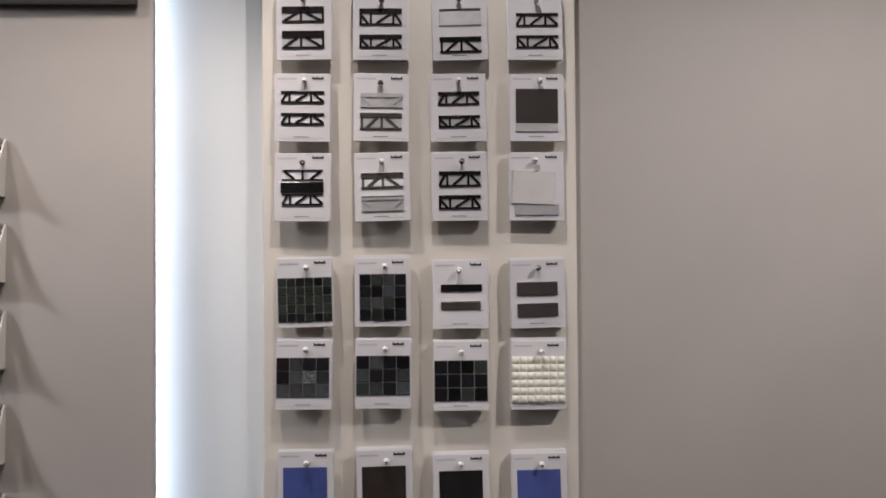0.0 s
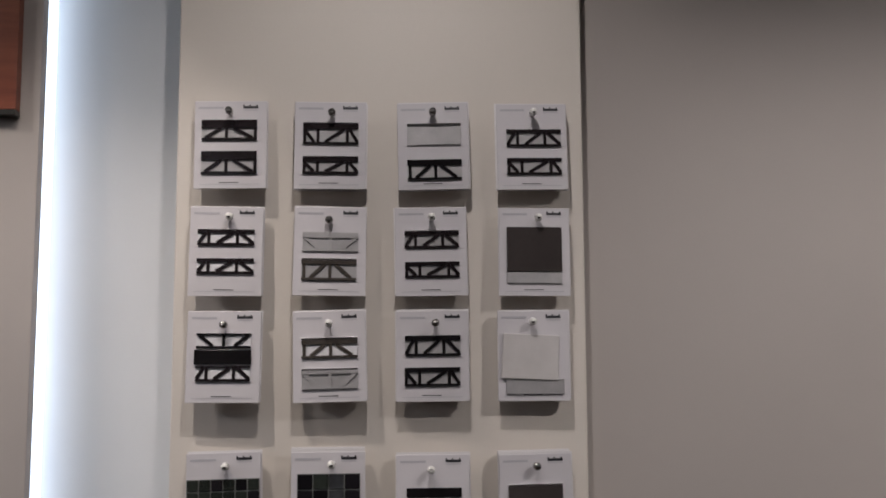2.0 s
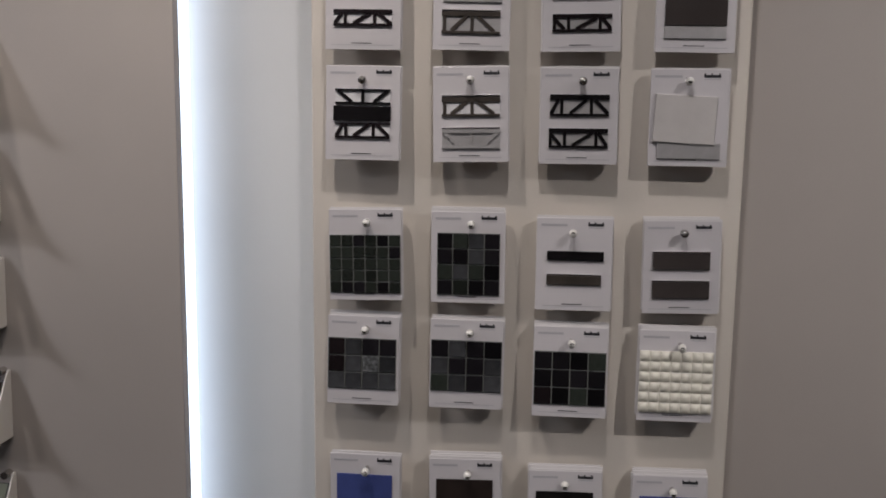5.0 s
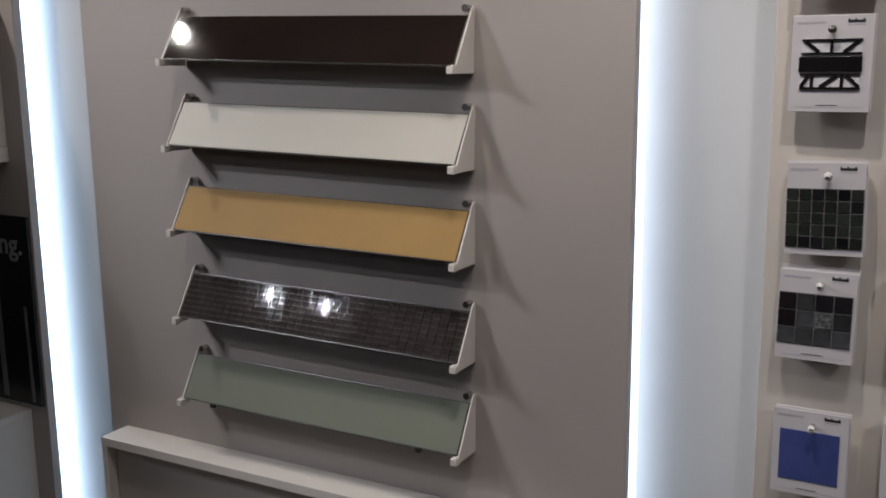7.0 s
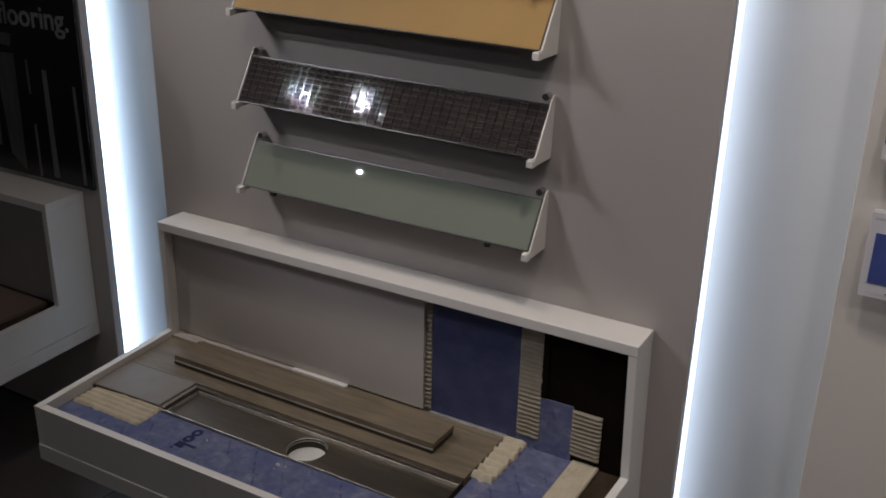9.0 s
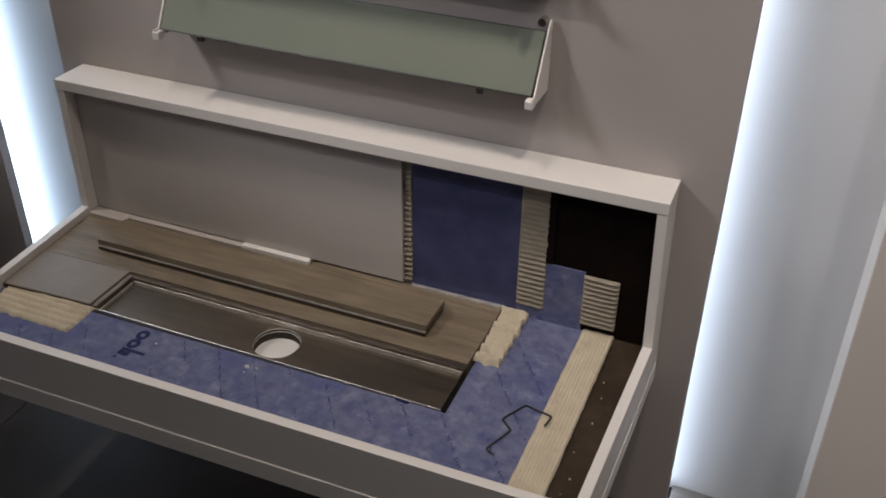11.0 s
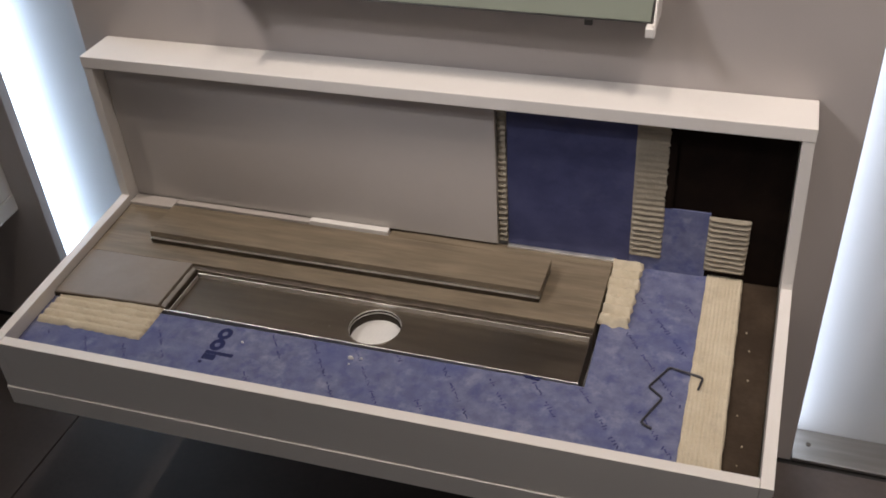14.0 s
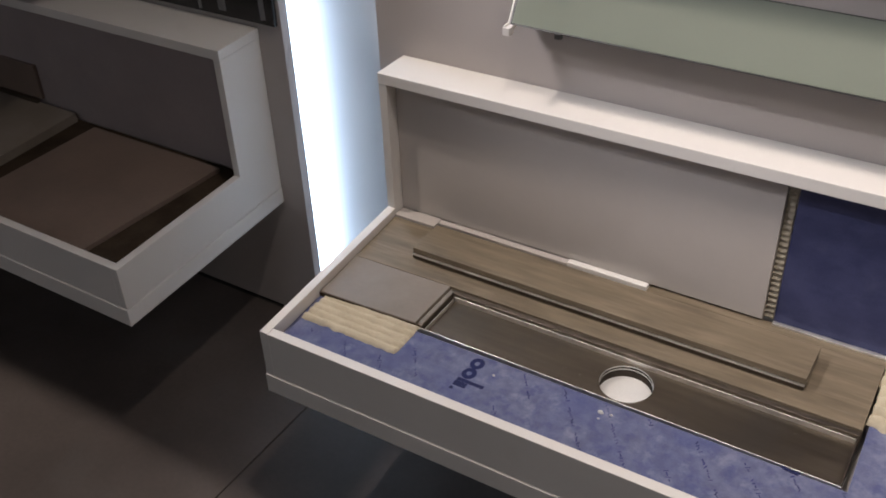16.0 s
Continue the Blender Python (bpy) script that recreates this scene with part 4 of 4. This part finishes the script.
for r in range(6):
    for c in range(4):
        rnd = random.Random(100 * r + c)
        x, z = COLS[c] + rnd.uniform(-0.002, 0.002), ROWS_Z[r] - (0.012 if r == 5 and c > 1 else 0.0) - (0.006 if r in (3, 4) and c > 1 else 0.0)
        count = SHEETS[r][c]
        card = thing("sample_card", (x, 2.6215, z), LABELS[r][c], "sample card", "hanging sample cards")
        card.rotation_euler = (rnd.uniform(-0.075, -0.01), rnd.uniform(-0.024, 0.014), rnd.uniform(-0.03, 0.03))
        part("front_sheet", box(-CW / 2, CW / 2, -0.0008, 0.0008, -CH, 0, 0.0004, 1), CARD, card)
        for k in range(count):
            dx, dz = rnd.uniform(-0.0025, 0.003), rnd.uniform(0.0005, 0.0075) * (1 if r > 2 else 0.5)
            y = 0.0030 + k * min(0.0045, 0.024 / count)
            part("rear_sheet", box(-CW / 2 + dx, CW / 2 + dx, y, y + 0.0012, -CH + dz, dz), CARD_EDGE, card)
        # header: a grey line of small print and a dark logo bar; footer lines
        part("small_print", box(-0.053, -0.012, -0.0012, -0.0009, -0.0125, -0.0090), GREY_INK, card)
        bm = add_box(bmesh.new(), 0.0205, 0.0455, -0.0013, -0.0009, -0.0120, -0.0078)
        for u in (0.0205, 0.0305, 0.0420):
            add_box(bm, u, u + 0.0024, -0.0013, -0.0009, -0.0078, -0.0056)
        part("logo_bar", bm, INK, card, "black logo bar")
        part("small_print", box(0.0205, 0.0455, -0.0012, -0.0009, -0.0152, -0.0142), GREY_INK, card)
        part("footer_line", box(-0.0500, 0.0480, -0.0012, -0.0009, -CH + 0.0068, -CH + 0.0077), GREY_INK, card)
        part("footer_line", box(-0.0180, 0.0140, -0.0012, -0.0009, -CH + 0.0095, -CH + 0.0108), INK, card)
        key = (r, c)
        if key == (0, 0):
            lattice(card, -0.047, 0.044, -0.066, -0.032, BRONZE, TRUSS["a"], 0.014)
            lattice(card, -0.047, 0.044, -0.123, -0.085, BRONZE, TRUSS["a"], 0.015)
        elif key == (0, 1):
            lattice(card, -0.045, 0.047, -0.072, -0.037, BRONZE, TRUSS["b"], 0.010)
            strip(card, -0.0365, -0.0350, CHROME, -0.045, 0.047)
            lattice(card, -0.045, 0.047, -0.122, -0.094, BRONZE, TRUSS["b"], 0.008)
            strip(card, -0.0935, -0.0920, CHROME, -0.045, 0.047)
        elif key == (0, 2):
            strip(card, -0.072, -0.041, GREY_TRIM, -0.043, 0.047)
            strip(card, -0.0405, -0.0350, CHROME, -0.043, 0.047)
            lattice(card, -0.044, 0.047, -0.131, -0.097, BLACK_TRIM, TRUSS["d"], 0.010)
        elif key == (0, 3):
            lattice(card, -0.043, 0.049, -0.074, -0.045, BRONZE, TRUSS["c"])
            lattice(card, -0.043, 0.049, -0.122, -0.094, BRONZE, TRUSS["b"])
        elif key == (1, 0):
            lattice(card, -0.046, 0.046, -0.064, -0.038, BRONZE, TRUSS["c"], 0.006, PALE_TILE)
            lattice(card, -0.046, 0.046, -0.111, -0.086, BRONZE, TRUSS["c"], 0.006, PALE_TILE)
        elif key == (1, 1):
            lattice(card, -0.045, 0.046, -0.074, -0.043, GREY_TRIM, TRUSS["e"], 0.009)
            strip(card, -0.0490, -0.0435, SMOKE, -0.045, 0.046)
            lattice(card, -0.046, 0.044, -0.122, -0.089, TAUPE_TRIM, TRUSS["d"], 0.007)
            strip(card, -0.0885, -0.0860, CHROME, -0.046, 0.044)
        elif key == (1, 2):
            lattice(card, -0.044, 0.046, -0.068, -0.041, BRONZE, TRUSS["c"])
            strip(card, -0.0405, -0.0385, CHROME, -0.044, 0.046)
            lattice(card, -0.044, 0.046, -0.117, -0.091, BRONZE, TRUSS["b"])
        elif key == (1, 3):
            part("mirror_square", box(-0.047, 0.045, -0.0060, -0.0008, -0.108, -0.033, 0.0008), SMOKE, card, "smoked mirror square")
            strip(card, -0.127, -0.109, GREY_TRIM, -0.047, 0.045)
        elif key == (2, 0):
            lattice(card, -0.044, 0.044, -0.060, -0.036, BLACK_TRIM, TRUSS["e"], 0.003, PALE_TILE)
            strip(card, -0.086, -0.0625, BLACK_TRIM, -0.047, 0.045)
            lattice(card, -0.044, 0.044, -0.113, -0.0885, BRONZE, TRUSS["c"], 0.003, PALE_TILE)
        elif key == (2, 1):
            lattice(card, -0.045, 0.046, -0.076, -0.046, TAUPE_TRIM, TRUSS["d"], 0.008, PALE_TILE)
            strip(card, -0.0455, -0.0430, CHROME, -0.045, 0.046)
            strip(card, -0.0955, -0.0930, CHROME, -0.045, 0.046)
            lattice(card, -0.045, 0.046, -0.126, -0.096, GREY_TRIM, TRUSS["e"], 0.006)
        elif key == (2, 2):
            lattice(card, -0.045, 0.046, -0.073, -0.040, BLACK_TRIM, TRUSS["c"], 0.008)
            lattice(card, -0.046, 0.045, -0.122, -0.092, BLACK_TRIM, TRUSS["b"], 0.007)
        elif key == (2, 3):
            square = part("pale_square", box(-0.046, 0.047, -0.0075, -0.0008, -0.110, -0.037, 0.0008), PALE_SQUARE, card, "pale grey sample square")
            square.rotation_euler, square.location = (0, 0.045, 0), (-0.003, 0, -0.002)
            strip(card, -0.136, -0.111, GREY_TRIM, -0.046, 0.049)
        elif key == (3, 0):
            mosaic(card, 6, 5, -0.0585, 0.0575, -0.041, 0.0190, ((GREEN_GLASS, DARK_GLASS), (6, 1)), "dark green glass mosaic", 0.0019, 0.0028, 3)
        elif key == (3, 1):
            mosaic(card, 4, 4, -0.050, 0.051, -0.034, 0.0252, ((DARK_GLASS, GREEN_GLASS, GREY_GLASS), (4, 3, 1)), "dark green and black glass mosaic", seed=4)
        elif key == (3, 2):
            strip(card, -0.067, -0.052, BLACK_TRIM, -0.043, 0.046)
            strip(card, -0.0905, -0.0885, CHROME, -0.043, 0.043)
            strip(card, -0.106, -0.091, TAUPE_TRIM, -0.043, 0.043)
        elif key == (3, 3):
            for a, b in ((-0.077, -0.050), (-0.123, -0.096)):
                strip(card, a, b, SMOKE, -0.045, 0.044)
                strip(card, b + 0.0004, b + 0.0024, CHROME, -0.045, 0.044)
        elif key == (4, 0):
            mosaic(card, 4, 3, -0.0585, 0.0545, -0.0365, 0.0283, ((DARK_GLASS, GREEN_GLASS, GREY_GLASS, BRONZE), (5, 2, 3, 1)), "dark grey glass mosaic", seed=15, odd=(((2, 1), SILVER_GLASS), ((1, 0), GREY_GLASS), ((1, 2), GREY_GLASS)))
        elif key == (4, 1):
            mosaic(card, 4, 3, -0.0575, 0.0580, -0.0340, 0.0283, ((DARK_GLASS, GREEN_GLASS, GREY_GLASS, BRONZE), (6, 2, 3, 1)), "dark glittering glass mosaic", seed=21, odd=(((1, 0), GREY_GLASS), ((0, 1), GREY_GLASS)))
        elif key == (4, 2):
            mosaic(card, 4, 3, -0.0575, 0.0575, -0.0400, 0.0292, ((DARK_GLASS, BRONZE, GREEN_GLASS), (5, 2, 1)), "near-black glass mosaic", seed=8)
        elif key == (4, 3):
            pyramids(card, 7, 6, -0.0575, 0.0580, -0.0330, 0.0166)
        else:
            m, n = ((SWATCH_BLUE, "blue swatch"), (BROWN_SHEET, "dark brown swatch"), (BLACK_SHEET, "black swatch"), (SWATCH_BLUE, "blue swatch"))[c]
            part("swatch", box(-0.048, 0.046, -0.0024, -0.0008, -0.122, -0.0345, 0.0003, 1), m, card, n)
        # the pin that carries the stack
        end = 2.6215 - rnd.uniform(0.020, 0.032)
        px = x + rnd.uniform(-0.004, 0.006)
        pin = thing("display_pin", (px, PANEL_Y, z - 0.020), "short white-capped steel pin in the panel", "pin", "display pins")
        drop = rnd.uniform(-0.002, 0.004)
        wpart("shank", rod(0.0034, (px, PANEL_Y, z - 0.021), (px, end, z - 0.021 + drop), 12), PIN_STEEL, pin, "", True)
        wpart("cap", rod(0.0066, (px, end + 0.009, z - 0.021 + drop), (px, end, z - 0.021 + drop), 16, 0.0058), PIN_WHITE if rnd.random() < 0.75 else PIN_STEEL, pin, "rounded cap", True)

# ---- floor tiles ----
floor = setting("floor", box(W0 - 0.15, W1 + 0.15, S0 - 0.15, 2.9, -0.12, -0.004), GROUT, "dark grey porcelain tiled floor", "floor")
size, joint = 1.2, 0.003
x = -2.0675 - 4 * size
while x < W1:
    y = WALL_Y - size
    while y > S0 - size:
        x0, x1, y0, y1 = max(x, W0), min(x + size, W1), max(y, S0), min(y + size, 2.705)
        if x1 - x0 > 0.02 and y1 - y0 > 0.02:
            part("floor_tile", box(x0 + joint / 2, x1 - joint / 2, y0 + joint / 2, y1 - joint / 2, -0.012, 0.0, 0.0012), FLOOR, floor)
        y -= size
    x += size
